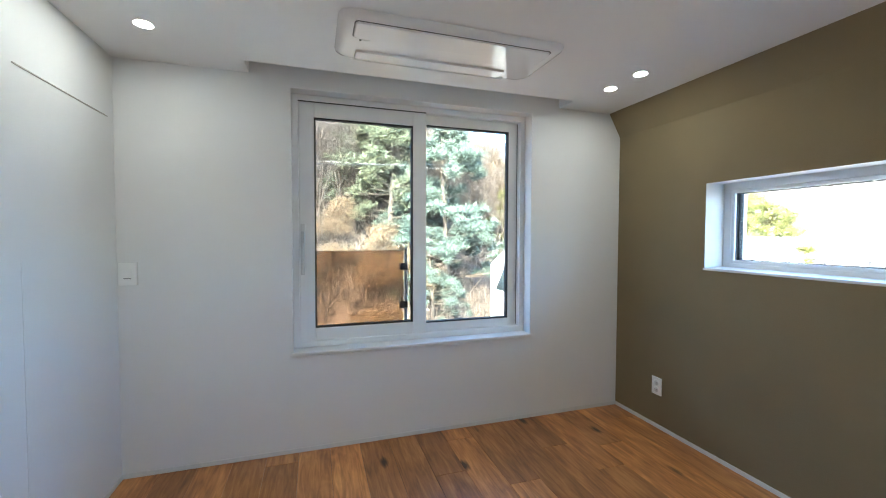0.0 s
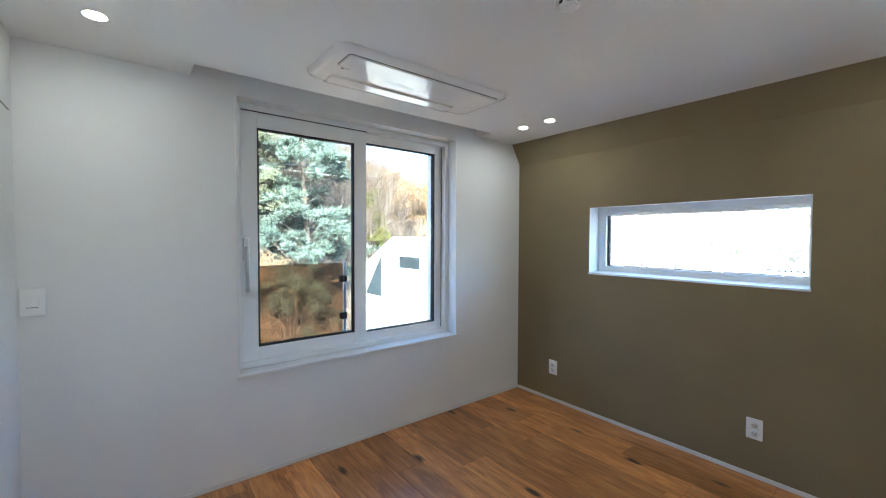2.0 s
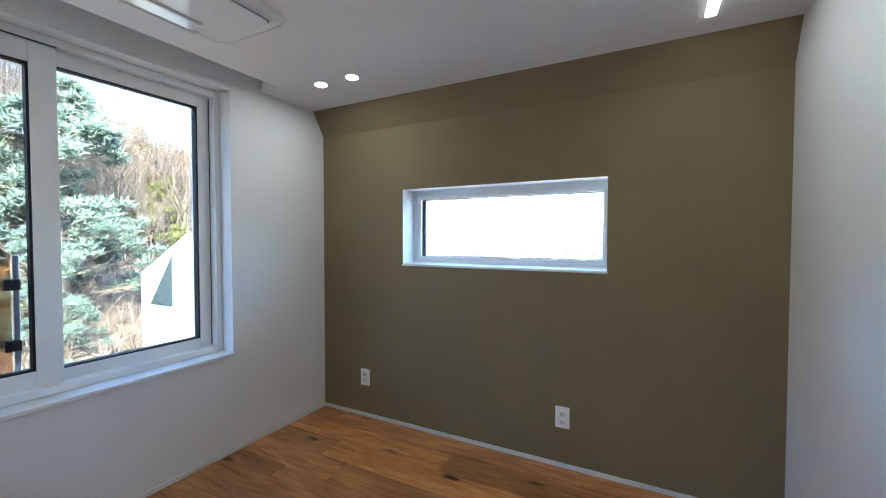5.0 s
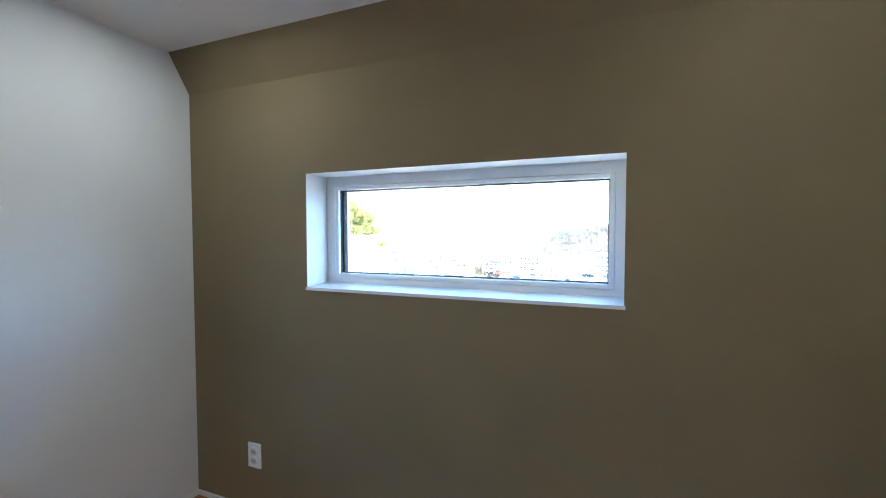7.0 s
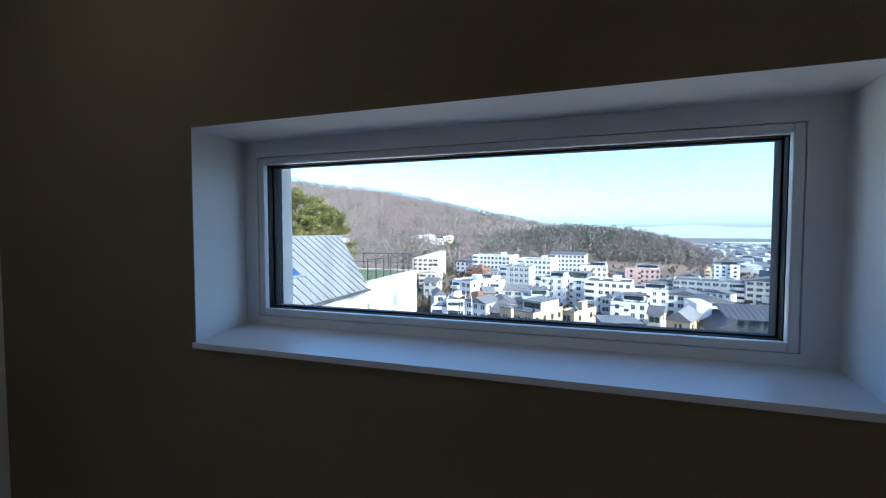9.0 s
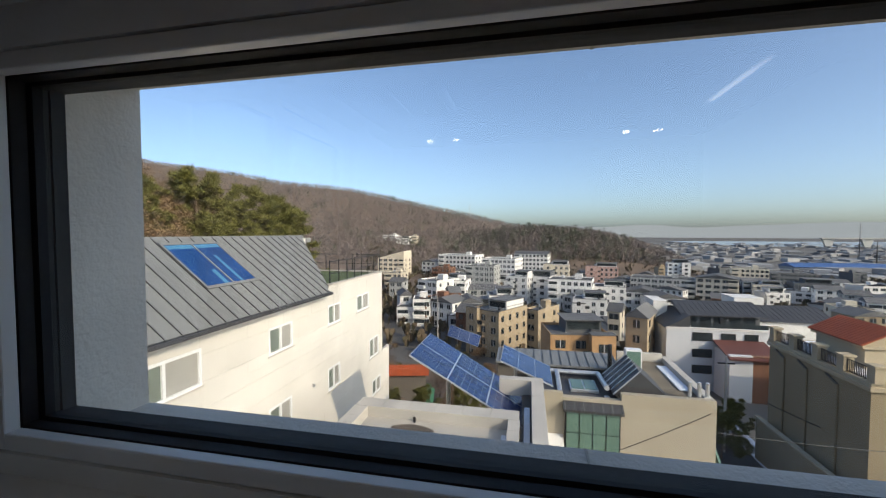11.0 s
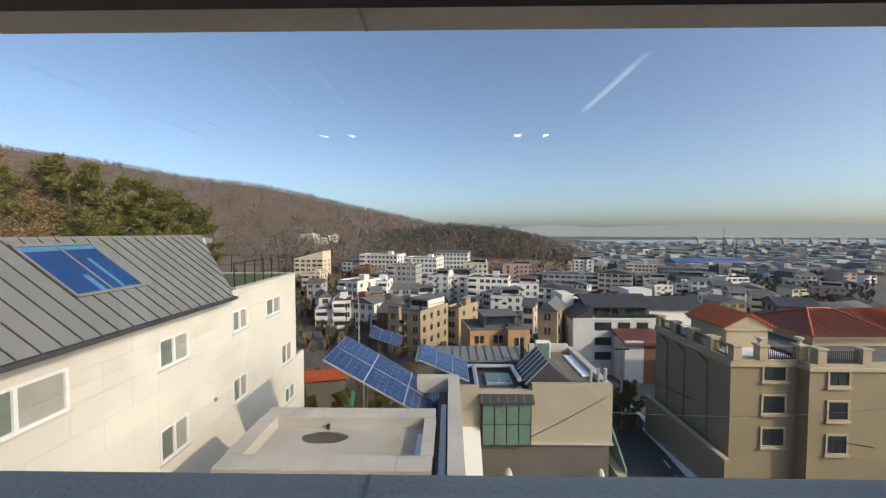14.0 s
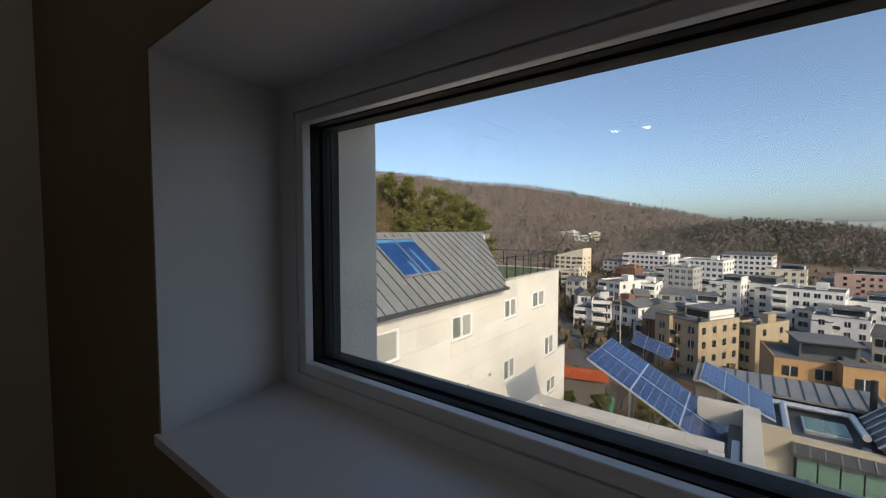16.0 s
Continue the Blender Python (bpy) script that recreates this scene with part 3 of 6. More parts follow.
gx = sorted({-1500, -700, -300, -120, *range(-60, 121, 6), *range(130, 500, 14), *range(520, 1100, 26), 1250, 1500, 2000, 3000, 4600})
gy = sorted({-4500, -2500, -1500, -1000, -700, -500, *range(-400, -100, 20), *range(-100, 131, 6), *range(140, 500, 15), *range(520, 1000, 35), 1150, 1400, 1900, 2600, 4500})
gv = [(x, y, land(x, y)) for x in gx for y in gy]
ny = len(gy)
gf = [(i * ny + j, (i + 1) * ny + j, (i + 1) * ny + j + 1, i * ny + j + 1) for i in range(len(gx) - 1) for j in range(ny - 1)]
ground = raw("ground", gv, gf, SOIL)
ground.data.shade_smooth()
ground.data.materials.append(VALLEY)
for p in ground.data.polygons:
    cx, cy, cz = p.center
    if cx > 14 and cz < ramp(cx, BASE) + 2.5 and not (cx < 85 and cy > -8):
        p.material_index = 1
tagged(ground, "brown winter hillside and valley floor of soil and leaf litter", "ground", "", "structure")

# ---- the neighbour with the zinc roof ----
NX0, NX1, NX2, NY = 5.3, 16.7, 23.3, 7.5
hn = thing("neighbour_house", (14, 10, -13), "pale limestone clad neighbour house with a grey zinc roof", "house")
WINS = [(6.9, 9.25, -2.78, -1.72), (12.2, 13.65, -2.88, -1.90), (16.45, 17.7, -2.78, -1.84), (19.55, 21.2, -2.76, -1.86),
        (12.15, 13.55, -5.9, -4.78), (16.4, 17.6, -5.8, -4.74), (21.25, 22.65, -5.82, -4.66), (21.6, 23.0, -8.15, -7.22)]
core = bmesh.new()
add_box(core, NX0, NX1, NY + 0.16, 13.1, -13, -1.15)
add_box(core, NX1, NX2, NY + 0.16, 14.5, -13, -1.0)
add_box(core, NX2, 24.5, NY + 0.16, 14.5, -13, -6.4)
lpart("wall", core, JOINT, hn, "joints between the stone panels")
# flat-topped west block with its slanted back
lpart("west_wing", prism([(7.5, -13), (7.5, 1.5), (10.5, 1.5), (13.2, 0.15), (13.2, -13)], "x", 4.9, NX0), PANEL, hn, "white west wing with a slanted back")
tri = prism([(12.6, -0.86), (11.3, -0.86), (11.3, 0.78)], "x", 4.86, 4.9)
lpart("triangle_window", tri, WINGLASS, hn, "dark triangular window")
lpart("west_window", ring(4.84, 4.9, 8.55, 10.05, 0.30, 0.86, 0.06), UPVC, hn)
lpart("west_window_glass", box(4.87, 4.9, 8.6, 10.0, 0.35, 0.81), WINGLASS, hn)
# standing-seam roof: pans between raised seams
EZ, RZZ, EY, RYY = -1.12, 1.30, 7.15, 10.3
lpart("roof_deck", prism([(EY, EZ - 0.10), (EY, EZ - 0.03), (RYY, RZZ - 0.03), (13.3, -0.3), (13.3, -0.5)], "x", NX0, 16.1), DZINC, hn)


def roof_pt(x, s, up=0.0):
    """A point on the south slope: s from 0 at the eave to 1 at the ridge."""
    y, z = EY + (RYY - EY) * s, EZ + (RZZ - EZ) * s
    ny_, nz_ = -(RZZ - EZ), (RYY - EY)
    ln = math.hypot(ny_, nz_)
    return Vector((x, y + up * ny_ / ln, z + up * nz_ / ln))


def slab(corners, th):
    """A thin sheet from four corners on the roof slope (x, s), th thick."""
    bm = bmesh.new()
    lo = [bm.verts.new(roof_pt(x, s, 0.0)) for x, s in corners]
    hi = [bm.verts.new(roof_pt(x, s, th)) for x, s in corners]
    bm.faces.new(lo[::-1]), bm.faces.new(hi)
    for i in range(4):
        j = (i + 1) % 4
        bm.faces.new((lo[i], lo[j], hi[j], hi[i]))
    return bm


SX0, SX1, SS0, SS1 = 10.35, 12.75, 0.35, 0.93
x = NX0
PANW = 0.50
while x < 18.8:
    lo_s = 0.0 if x + PANW <= 16.1 else (x + PANW - 16.1) / 2.8
    if lo_s < 0.97:
        x1 = x + PANW
        lo_a = 0.0 if x <= 16.1 else (x - 16.1) / 2.8
        spans = [(lo_a, lo_s, 1.0)]
        if x1 > SX0 and x < SX1:
            spans = [(0, 0, SS0), (SS1, SS1, 1.0)]
        for a, b_, c in spans:
            lpart("roof_pan", slab([(x, a), (x1 - 0.02, b_), (x1 - 0.02, c), (x, c)], 0.012), ZINC, hn)
            lpart("roof_seam", slab([(x1 - 0.022, b_), (x1, b_), (x1, c), (x1 - 0.022, c)], 0.045), DZINC, hn)
    x += PANW
lpart("ridge_cap", prism([(RYY - 0.12, RZZ - 0.06), (RYY, RZZ + 0.05), (RYY + 0.2, RZZ - 0.05)], "x", NX0, 19.0), ZINC, hn)
lpart("gutter", box(NX0, 16.15, EY - 0.10, EY + 0.05, EZ - 0.13, EZ - 0.01, 0.01), DZINC, hn, "dark metal eaves gutter")
lpart("gable_wall", prism([(16.1, -1.2), (18.8, 1.2), (18.8, -1.2)], "y", 10.0, 10.3), PANEL, hn)
lpart("chimney_cap", box(18.6, 20.2, 10.5, 11.6, 0.95, 1.2, 0.02), ZINC, hn, "flat grey cap over a stair head")
lpart("stair_head", box(18.8, 20.0, 10.7, 11.5, -1.0, 0.95), PANEL, hn)
# skylight: frame, two blue panes
sk = lpart("skylight", slab([(SX0, SS0), (SX1, SS0), (SX1, SS1), (SX0, SS1)], 0.022), DZINC, hn, "roof window kerb")
for a, b_ in ((SX0 + 0.08, 11.52), (11.58, SX1 - 0.08)):
    sub("skylight_pane", slab([(a, SS0 + 0.03), (b_, SS0 + 0.03), (b_, SS1 - 0.03), (a, SS1 - 0.03)], 0.027), SKYGL, hn, sk, "blue reflecting skylight pane")
for (a, b_, s0, s1) in ((SX0, SX0 + 0.08, SS0, SS1), (SX1 - 0.08, SX1, SS0, SS1), (11.52, 11.58, SS0, SS1), (SX0, SX1, SS0, SS0 + 0.03), (SX0, SX1, SS1 - 0.03, SS1)):
    sub("skylight_bar", slab([(a, s0), (b_, s0), (b_, s1), (a, s1)], 0.045), ZINC, hn, sk)
BLINDB = mat("pale_blue_blind", (0.07, 0.24, 0.40), 0.1, 0.1, 2, 0)
for a, b_, s0, s1 in ((SX0 + 0.09, 11.51, 0.845, 0.895), (11.59, SX1 - 0.09, 0.85, 0.893), (11.2, 11.38, SS0 + 0.035, 0.56), (11.95, 12.08, SS0 + 0.035, 0.74)):
    sub("inner_frame", slab([(a, s0), (b_, s0), (b_, s1), (a, s1)], 0.0295), BLINDB, hn, sk, "pale frame seen behind the blue glass")


def ext_window(top, x0, x1, z0, z1, y):
    """A white two-light casement set back in a south wall."""
    f = lpart("window", ring(x0, x1, y - 0.01, y + 0.12, z0, z1, 0.085, "y", 0), UPVC, top)
    xm = (x0 + x1) / 2
    sub("mullion", box(xm - 0.045, xm + 0.045, y, y + 0.1, z0 + 0.085, z1 - 0.085), UPVC, top, f)
    sub("window_pane", box(x0 + 0.085, xm - 0.045, y + 0.06, y + 0.08, z0 + 0.085, z1 - 0.085), PALEGL, top, f)
    sub("window_pane", box(xm + 0.045, x1 - 0.085, y + 0.045, y + 0.06, z0 + 0.085, z1 - 0.085), mat_blind, top, f)
    sub("window_sill", box(x0 - 0.05, x1 + 0.05, y - 0.05, y + 0.1, z0 - 0.05, z0), COPING, top, f)


mat_blind = mat("pale_blind_behind_glass", (0.36, 0.35, 0.32), 0.12, 0.1, 2, 0)
for a, b_, c, d in WINS:
    ext_window(hn, a, b_, c, d, NY)
# terrace railing: posts, rails, thin balusters
rl = thing("terrace_railing", (19.9, 7.6, -0.88), "black metal terrace railing with thin uprights", "railing")
lpart("rail", box(16.9, 23.2, 7.60, 7.64, 0.12, 0.16), BLACK, rl)
lpart("rail", box(16.9, 23.2, 7.60, 7.64, -0.45, -0.42), BLACK, rl)
for k in range(8):
    lpart("post", box(16.9 + 0.9 * k - 0.02, 16.9 + 0.9 * k + 0.02, 7.60, 7.64, -0.88, 0.2), BLACK, rl)
for y in (9.4, 11.2, 13.0):
    lpart("post", box(23.16, 23.2, y - 0.02, y + 0.02, -0.88, 0.2), BLACK, rl)
lpart("rail", box(23.16, 23.2, 7.6, 14.4, 0.12, 0.16), BLACK, rl)
lpart("rail", box(23.16, 23.2, 7.6, 14.4, -0.45, -0.42), BLACK, rl)
setting("terrace_deck", box(16.75, 23.25, 7.7, 14.4, -1.0, -0.97), mat("green_terrace_turf", (0.10, 0.13, 0.05), 0.9, 0.3, 3, 0.4, 40), "worn green terrace deck", "terrace")
lpart("coping", box(16.7, 23.35, 7.45, 7.72, -0.95, -0.88, 0.01), COPING, hn)
lpart("coping", box(23.1, 23.35, 7.72, 14.5, -0.95, -0.88, 0.01), COPING, hn)
# small round wall vent and a spike lamp
lpart("wall_vent", tube(bmesh.new(), (15.1, 7.5, -5.0), (15.1, 7.42, -5.0), 0.07, n=12), STEEL, hn)

# ---- flat concrete roof below, with a coped parapet ----
fr = thing("flat_roof_house", (11.5, 1.7, -13), "low house with a concrete flat roof and coped parapet", "house")
PX0, PX1, PY0, PY1, PZ = 9.8, 13.3, -1.15, 4.45, -4.5
lpart("wall", box(PX0 + 0.05, PX1 - 0.05, PY0 + 0.05, PY1 - 0.05, -13, PZ - 0.45), BEIGE, fr)
lpart("roof", box(PX0 + 0.3, PX1 - 0.3, PY0 + 0.2, PY1 - 0.3, PZ - 0.45, PZ - 0.38), CONC, fr)
for nm, a in (("parapet", (PX0, PX0 + 0.62, PY0, PY1)), ("parapet", (PX1 - 0.62, PX1, PY0, PY1)), ("parapet", (PX0 + 0.62, PX1 - 0.62, PY0, PY0 + 0.32)), ("parapet", (PX0 + 0.62, PX1 - 0.62, PY1 - 0.45, PY1))):
    lpart(nm, box(a[0], a[1], a[2], a[3], PZ - 0.45, PZ - 0.05), CONC, fr)
nst = 6
for k in range(nst):
    y0, y1 = PY0 + (PY1 - PY0) * k / nst, PY0 + (PY1 - PY0) * (k + 1) / nst
    lpart("coping_stone", box(PX0 - 0.03, PX0 + 0.64, y0 + 0.004, y1 - 0.004, PZ - 0.05, PZ, 0.006), COPING, fr)
    lpart("coping_stone", box(PX1 - 0.64, PX1 + 0.03, y0 + 0.004, y1 - 0.004, PZ - 0.05, PZ, 0.006), COPING, fr)
for k in range(3):
    x0, x1 = PX0 + 0.65 + (PX1 - PX0 - 1.3) * k / 3, PX0 + 0.65 + (PX1 - PX0 - 1.3) * (k + 1) / 3
    lpart("coping_stone", box(x0, x1 - 0.008, PY0 - 0.03, PY0 + 0.34, PZ - 0.05, PZ, 0.006), COPING, fr)
    lpart("coping_stone", box(x0, x1 - 0.008, PY1 - 0.47, PY1 + 0.03, PZ - 0.05, PZ, 0.006), COPING, fr)
pud = bmesh.new()
pv = [pud.verts.new((12.05 + 0.36 * (1 + 0.05 * math.sin(3 * a + 1)) * math.cos(a), 2.25 + 0.72 * (1 + 0.04 * math.sin(5 * a + 2)) * math.sin(a), PZ - 0.375)) for a in [k * math.tau / 48 for k in range(48)]]
pud.faces.new(pv)
tagged(part("wet_patch", pud, WET), "dark wet patch on the concrete roof", "puddle", "", "structure")
pud = bmesh.new()
pv = [pud.verts.new((11.5 + 0.5 * (1 + 0.3 * math.sin(4 * a) + 0.2 * math.sin(11 * a)) * math.cos(a), -0.1 + 0.4 * (1 + 0.3 * math.sin(6 * a + 1)) * math.sin(a), PZ - 0.376)) for a in [k * math.tau / 48 for k in range(48)]]
pud.faces.new(pv)
tagged(part("damp_patch", pud, BEIGE), "faint damp patch on the concrete roof", "stain", "", "structure")
dr = thing("roof_drain", (12.6, 2.3, PZ - 0.38), "small rusty roof drain stub", "drain")
part("pipe", tube(bmesh.new(), (0, 0, 0), (0, 0, 0.16), 0.05, n=12), BLACK, dr)
lpart("snow_strip", box(10.6, 12.2, -0.80, -0.62, PZ - 0.38, PZ - 0.30, 0.03), SNOW, fr, "old snow along the parapet")
# lower gutter roof beside it
gut = thing("side_roof", (12.8, -1.9, -13), "narrow side roof with a stone coped edge", "roof")
lpart("wall", box(9.0, 16.2, -1.95, -1.2, -13, -5.0), BEIGE, gut)
lpart("gutter_floor", box(9.0, 16.0, -1.6, -1.2, -5.0, -4.93), BROWNW, gut, "shaded gutter floor")
lpart("coping", box(9.0, 16.2, -2.0, -1.55, -5.0, -4.35, 0.01), COPING, gut)
lpart("coping_end", box(15.8, 16.2, -1.55, -0.3, -5.0, -4.35, 0.01), COPING, gut)
lpart("snow_strip", box(10.0, 14.5, -1.5, -1.3, -4.93, -4.86, 0.03), SNOW, gut, "old snow in the gutter")


# ---- solar arrays ----
def solar(at, u, v, nu, nv, label, pole):
    """A tilted array: u and v are its edge vectors; nu x nv modules of cells in aluminium frames."""
    u, v = Vector(u), Vector(v)
    nrm = u.cross(v).normalized()
    a = thing("solar_array", at, label, "solar panel", "solar arrays on poles")

    def sheet(u0, u1, v0, v1, h0, h1):
        bm = bmesh.new()
        q = [u * p + v * s for p, s in ((u0, v0), (u1, v0), (u1, v1), (u0, v1))]
        lo, hi = [bm.verts.new(c + nrm * h0) for c in q], [bm.verts.new(c + nrm * h1) for c in q]
        bm.faces.new(lo[::-1]), bm.faces.new(hi)
        for i in range(4):
            bm.faces.new((lo[i], lo[(i + 1) % 4], hi[(i + 1) % 4], hi[i]))
        return bm

    part("frame", sheet(0, 1, 0, 1, -0.05, 0.0), ALU, a, "aluminium module frame")
    for i in range(nu):
        for j in range(nv):
            e = 0.005
            md = part("module", sheet(i / nu + e * 0.5, (i + 1) / nu - e * 0.5, j / nv + e, (j + 1) / nv - e, 0.0, 0.008), ALU, a)
            bm = bmesh.new()
            cu, cv = 6, 4
            for p in range(cu):
                for s in range(cv):
                    lo_u, lo_v = (i + 0.015 + 0.97 * p / cu) / nu, (j + 0.015 + 0.97 * s / cv) / nv
                    hi_u, hi_v = (i + 0.015 + 0.97 * (p + 0.965) / cu) / nu, (j + 0.015 + 0.97 * (s + 0.965) / cv) / nv
                    vs = [bm.verts.new(u * a_ + v * b_ + nrm * 0.011) for a_, b_ in ((lo_u, lo_v), (hi_u, lo_v), (hi_u, hi_v), (lo_u, hi_v))]
                    bm.faces.new(vs)
            part("cells", bm, SOLAR, md, "dark blue solar cells")
    c = (u + v) / 2
    if pole:
        for f in (0.28, 0.72):
            part("pole", tube(bmesh.new(), u * f + v * 0.45 - nrm * 0.05, u * f + v * 0.45 + Vector((0, 0, -pole)), 0.09, n=12), STEEL, a, "galvanised steel pole")
    return a


# ---- beige house with green glazing ----
fh = thing("beige_house", (23, -6, -16), "beige stucco house with green glazed bay and roof plant", "house")
lpart("wall", box(20.0, 20.3, -9.85, -1.4, -9.2, -6.55), BEIGE, fh)
lpart("wall", box(20.3, 26.8, -9.85, -5.8, -9.2, -6.6), BEIGE, fh)
lpart("wall", box(20.3, 26.8, -5.8, -1.4, -9.2, -7.2), BEIGE, fh)
lpart("lower_wall", box(20.1, 26.8, -9.75, -1.6, -19, -9.3), BROWNW, fh, "dark brown lower storey")
lpart("ledge", box(19.9, 26.8, -9.9, -3.0, -9.3, -9.2, 0.01), COPING, fh)
lpart("parapet", box(20.0, 20.3, -9.85, -5.8, -6.55, -6.2, 0.01), BEIGE, fh)
lpart("parapet", box(20.0, 20.3, -3.1, -1.4, -6.55, -6.35, 0.01), BEIGE, fh)
lpart("parapet", box(20.3, 26.8, -9.85, -9.5, -6.55, -6.2, 0.01), COPING, fh)
lpart("parapet", box(26.5, 26.8, -9.5, -6.9, -6.55, -6.0, 0.01), COPING, fh)
lpart("roof", box(20.3, 26.5, -9.5, -6.6, -6.6, -6.5), mat("dirty_roof_screed", (0.20, 0.165, 0.12), 0.9, 0.3, 1.2, 0.3, 25, stain=0.4), fh, "dirty brown flat roof")
lpart("snow_patch", box(21.8, 25.6, -9.45, -8.9, -6.5, -6.42, 0.03), SNOW, fh, "old snow on the flat roof")
bay = lpart("glazed_bay", box(19.75, 20.05, -5.72, -3.2, -9.28, -6.95), BLACK, fh, "black framed green glass bay")
for i in range(4):
    for j in range(2):
        sub("bay_pane", box(19.70, 19.76, -5.66 + 0.61 * i, -5.66 + 0.61 * i + 0.56, -9.2 + 1.08 * j, -9.2 + 1.08 * j + 1.03), GREENGL, fh, bay)
lpart("bay_roof", prism([(19.55, -6.98), (20.3, -6.55), (20.3, -6.65), (19.55, -7.1)], "y", -5.85, -3.1), DZINC, fh, "black metal bay roof")
for i in range(7):
    sub("bay_seam", prism([(19.55, -6.95), (20.3, -6.52), (20.3, -6.6), (19.55, -7.02)], "y", -5.8 + 0.43 * i, -5.77 + 0.43 * i), ZINC, fh, bay)
lpart("inner_roof", box(20.3, 24.4, -5.8, -1.4, -7.2, -6.78), DZINC, fh, "dark metal roof")
lpart("roof_light", box(21.3, 22.8, -5.0, -3.6, -6.78, -6.62, 0.02), ALU, fh)
for i in (0, 1):
    lpart("roof_light_pane", box(21.38, 22.72, -4.95 + 0.67 * i, -4.35 + 0.67 * i, -6.63, -6.59), GREENGL, fh)
for p, q in (((20.8, -3.05, -6.7), (23.6, -3.05, -6.5)), ((23.6, -3.05, -6.5), (23.6, -5.3, -6.5)), ((23.6, -5.3, -6.5), (20.9, -5.3, -6.3)), ((23.6, -2.6, -6.5), (23.6, -3.05, -6.5))):
    lpart("duct", tube(bmesh.new(), p, q, 0.13, n=12), ALU, fh, "silver roof duct")
lpart("duct_stub", tube(bmesh.new(), (20.8, -3.05, -7.1), (20.8, -3.05, -6.7), 0.13, n=12), ALU, fh)
lpart("duct_stub", tube(bmesh.new(), (20.9, -5.3, -7.1), (20.9, -5.3, -6.7), 0.13, n=12), ALU, fh)
lpart("glazed_gable", prism([(-8.1, -6.5), (-6.75, -5.3), (-5.55, -6.5)], "x", 20.6, 23.6), DZINC, fh, "dark glazed gable roof")
for k in range(6):
    lpart("gable_bar", prism([(-6.77, -5.26), (-6.72, -5.26), (-5.52, -6.46), (-5.57, -6.5)], "x", 20.6 + 0.58 * k, 20.66 + 0.58 * k), ALU, fh)
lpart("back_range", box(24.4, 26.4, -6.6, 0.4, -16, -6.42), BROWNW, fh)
lpart("back_roof", prism([(24.1, -6.32), (26.6, -6.16), (26.6, -6.28), (24.1, -6.44)], "y", -6.6, 0.5), ZINC, fh)
for k in range(14):
    lpart("back_seam", prism([(24.1, -6.28), (26.6, -6.12), (26.6, -6.18), (24.1, -6.34)], "y", -6.5 + 0.52 * k, -6.46 + 0.52 * k), DZINC, fh)
for y in (-5.6, -4.2, -2.8):
    lpart("back_window", box(24.36, 24.42, y, y + 0.8, -7.0, -6.5), WINGLASS, fh)
lpart("chimney_pipe", tube(bmesh.new(), (24.0, -6.0, -6.6), (24.0, -6.0, -4.9), 0.12, n=12), BLACK, fh)
for y in (-9.3, -9.65, -8.9):
    lpart("flue", tube(bmesh.new(), (20.5, y, -6.4), (20.5, y, -5.55), 0.09, n=10), ALU, fh, "silver flue pipe")
acu = thing("outdoor_unit", (25.2, -7.5, -6.5), "green grilled outdoor air conditioning unit", "air conditioner")
part("case", box(-0.25, 0.25, -0.45, 0.45, 0, 1.1, 0.02), PLASTIC, acu)
part("grille", box(-0.27, -0.25, -0.38, 0.38, 0.1, 1.0), GREENGL, acu)
cp = thing("entrance_canopy", (19.2, -2.6, -9.9), "white sheet entrance canopy on a beige porch", "canopy")
part("sheet", prism([(-1.9, -0.15), (1.0, 1.6), (1.0, 1.52), (-1.9, -0.23)], "y", -0.55, 0.75), HOUSE["white"], cp)
part("porch_wall", box(-1.2, 0.8, -0.45, 0.65, -6.0, -0.05), BEIGE, cp)
part("porch_glass", box(-1.24, -1.18, -0.35, 0.5, -2.4, -0.5), GREENGL, cp)
for y in (-4.5, -9.0):
    st = thing("garden_statue", (19.2, y, -12.2), "small pale stone garden ornament", "ornament")
    b = bmesh.new()
    bmesh.ops.create_uvsphere(b, u_segments=12, v_segments=8, radius=0.26, matrix=Matrix.Translation((0, 0, 1.7)) @ Matrix.Diagonal((0.8, 0.8, 1.6, 1)))
    add_box(b, -0.2, 0.2, -0.2, 0.2, -3, 1.4)
    part("body", b, COPING, st)
solar((14.0, 2.90, -3.06), (0, -4.3, -2.42), (3.3, 0, 0), 3, 2, "blue solar array with aluminium frames on steel poles", 6.5)
solar((18.0, -0.2, -4.33), (0, -2.32, -0.99), (2.7, 0, 0), 3, 1, "small blue solar array beside the beige house", 3.5)
solar((88, 16.5, -21.8), (0, -7.0, -2.2), (2.0, -0.4, 2.0), 3, 1, "distant blue solar array above a garden", 3.0)

# ---- beige mansion with a clay tile pavilion ----
mh = thing("mansion", (38, -31, -22), "beige stone mansion with balustraded roof terrace", "house")
lpart("wall", box(33.0, 45.0, -31.6, -24.85, -24, -9.6), MANSTONE, mh)
lpart("wing", box(31.9, 45.0, -42, -30.3, -24, -9.6), MANSTONE, mh, "projecting stone wing")
for a in ((32.8, 45.2, -31.8, -24.65), (31.7, 45.2, -42, -30.1)):
    lpart("cornice", box(a[0], a[1], a[2], a[3], -9.6, -9.25, 0.05), MANTRIM, mh)
    lpart("cornice", box(a[0] + 0.1, a[1], a[2], a[3] - 0.1, -9.25, -9.0, 0.03), MANTRIM, mh)
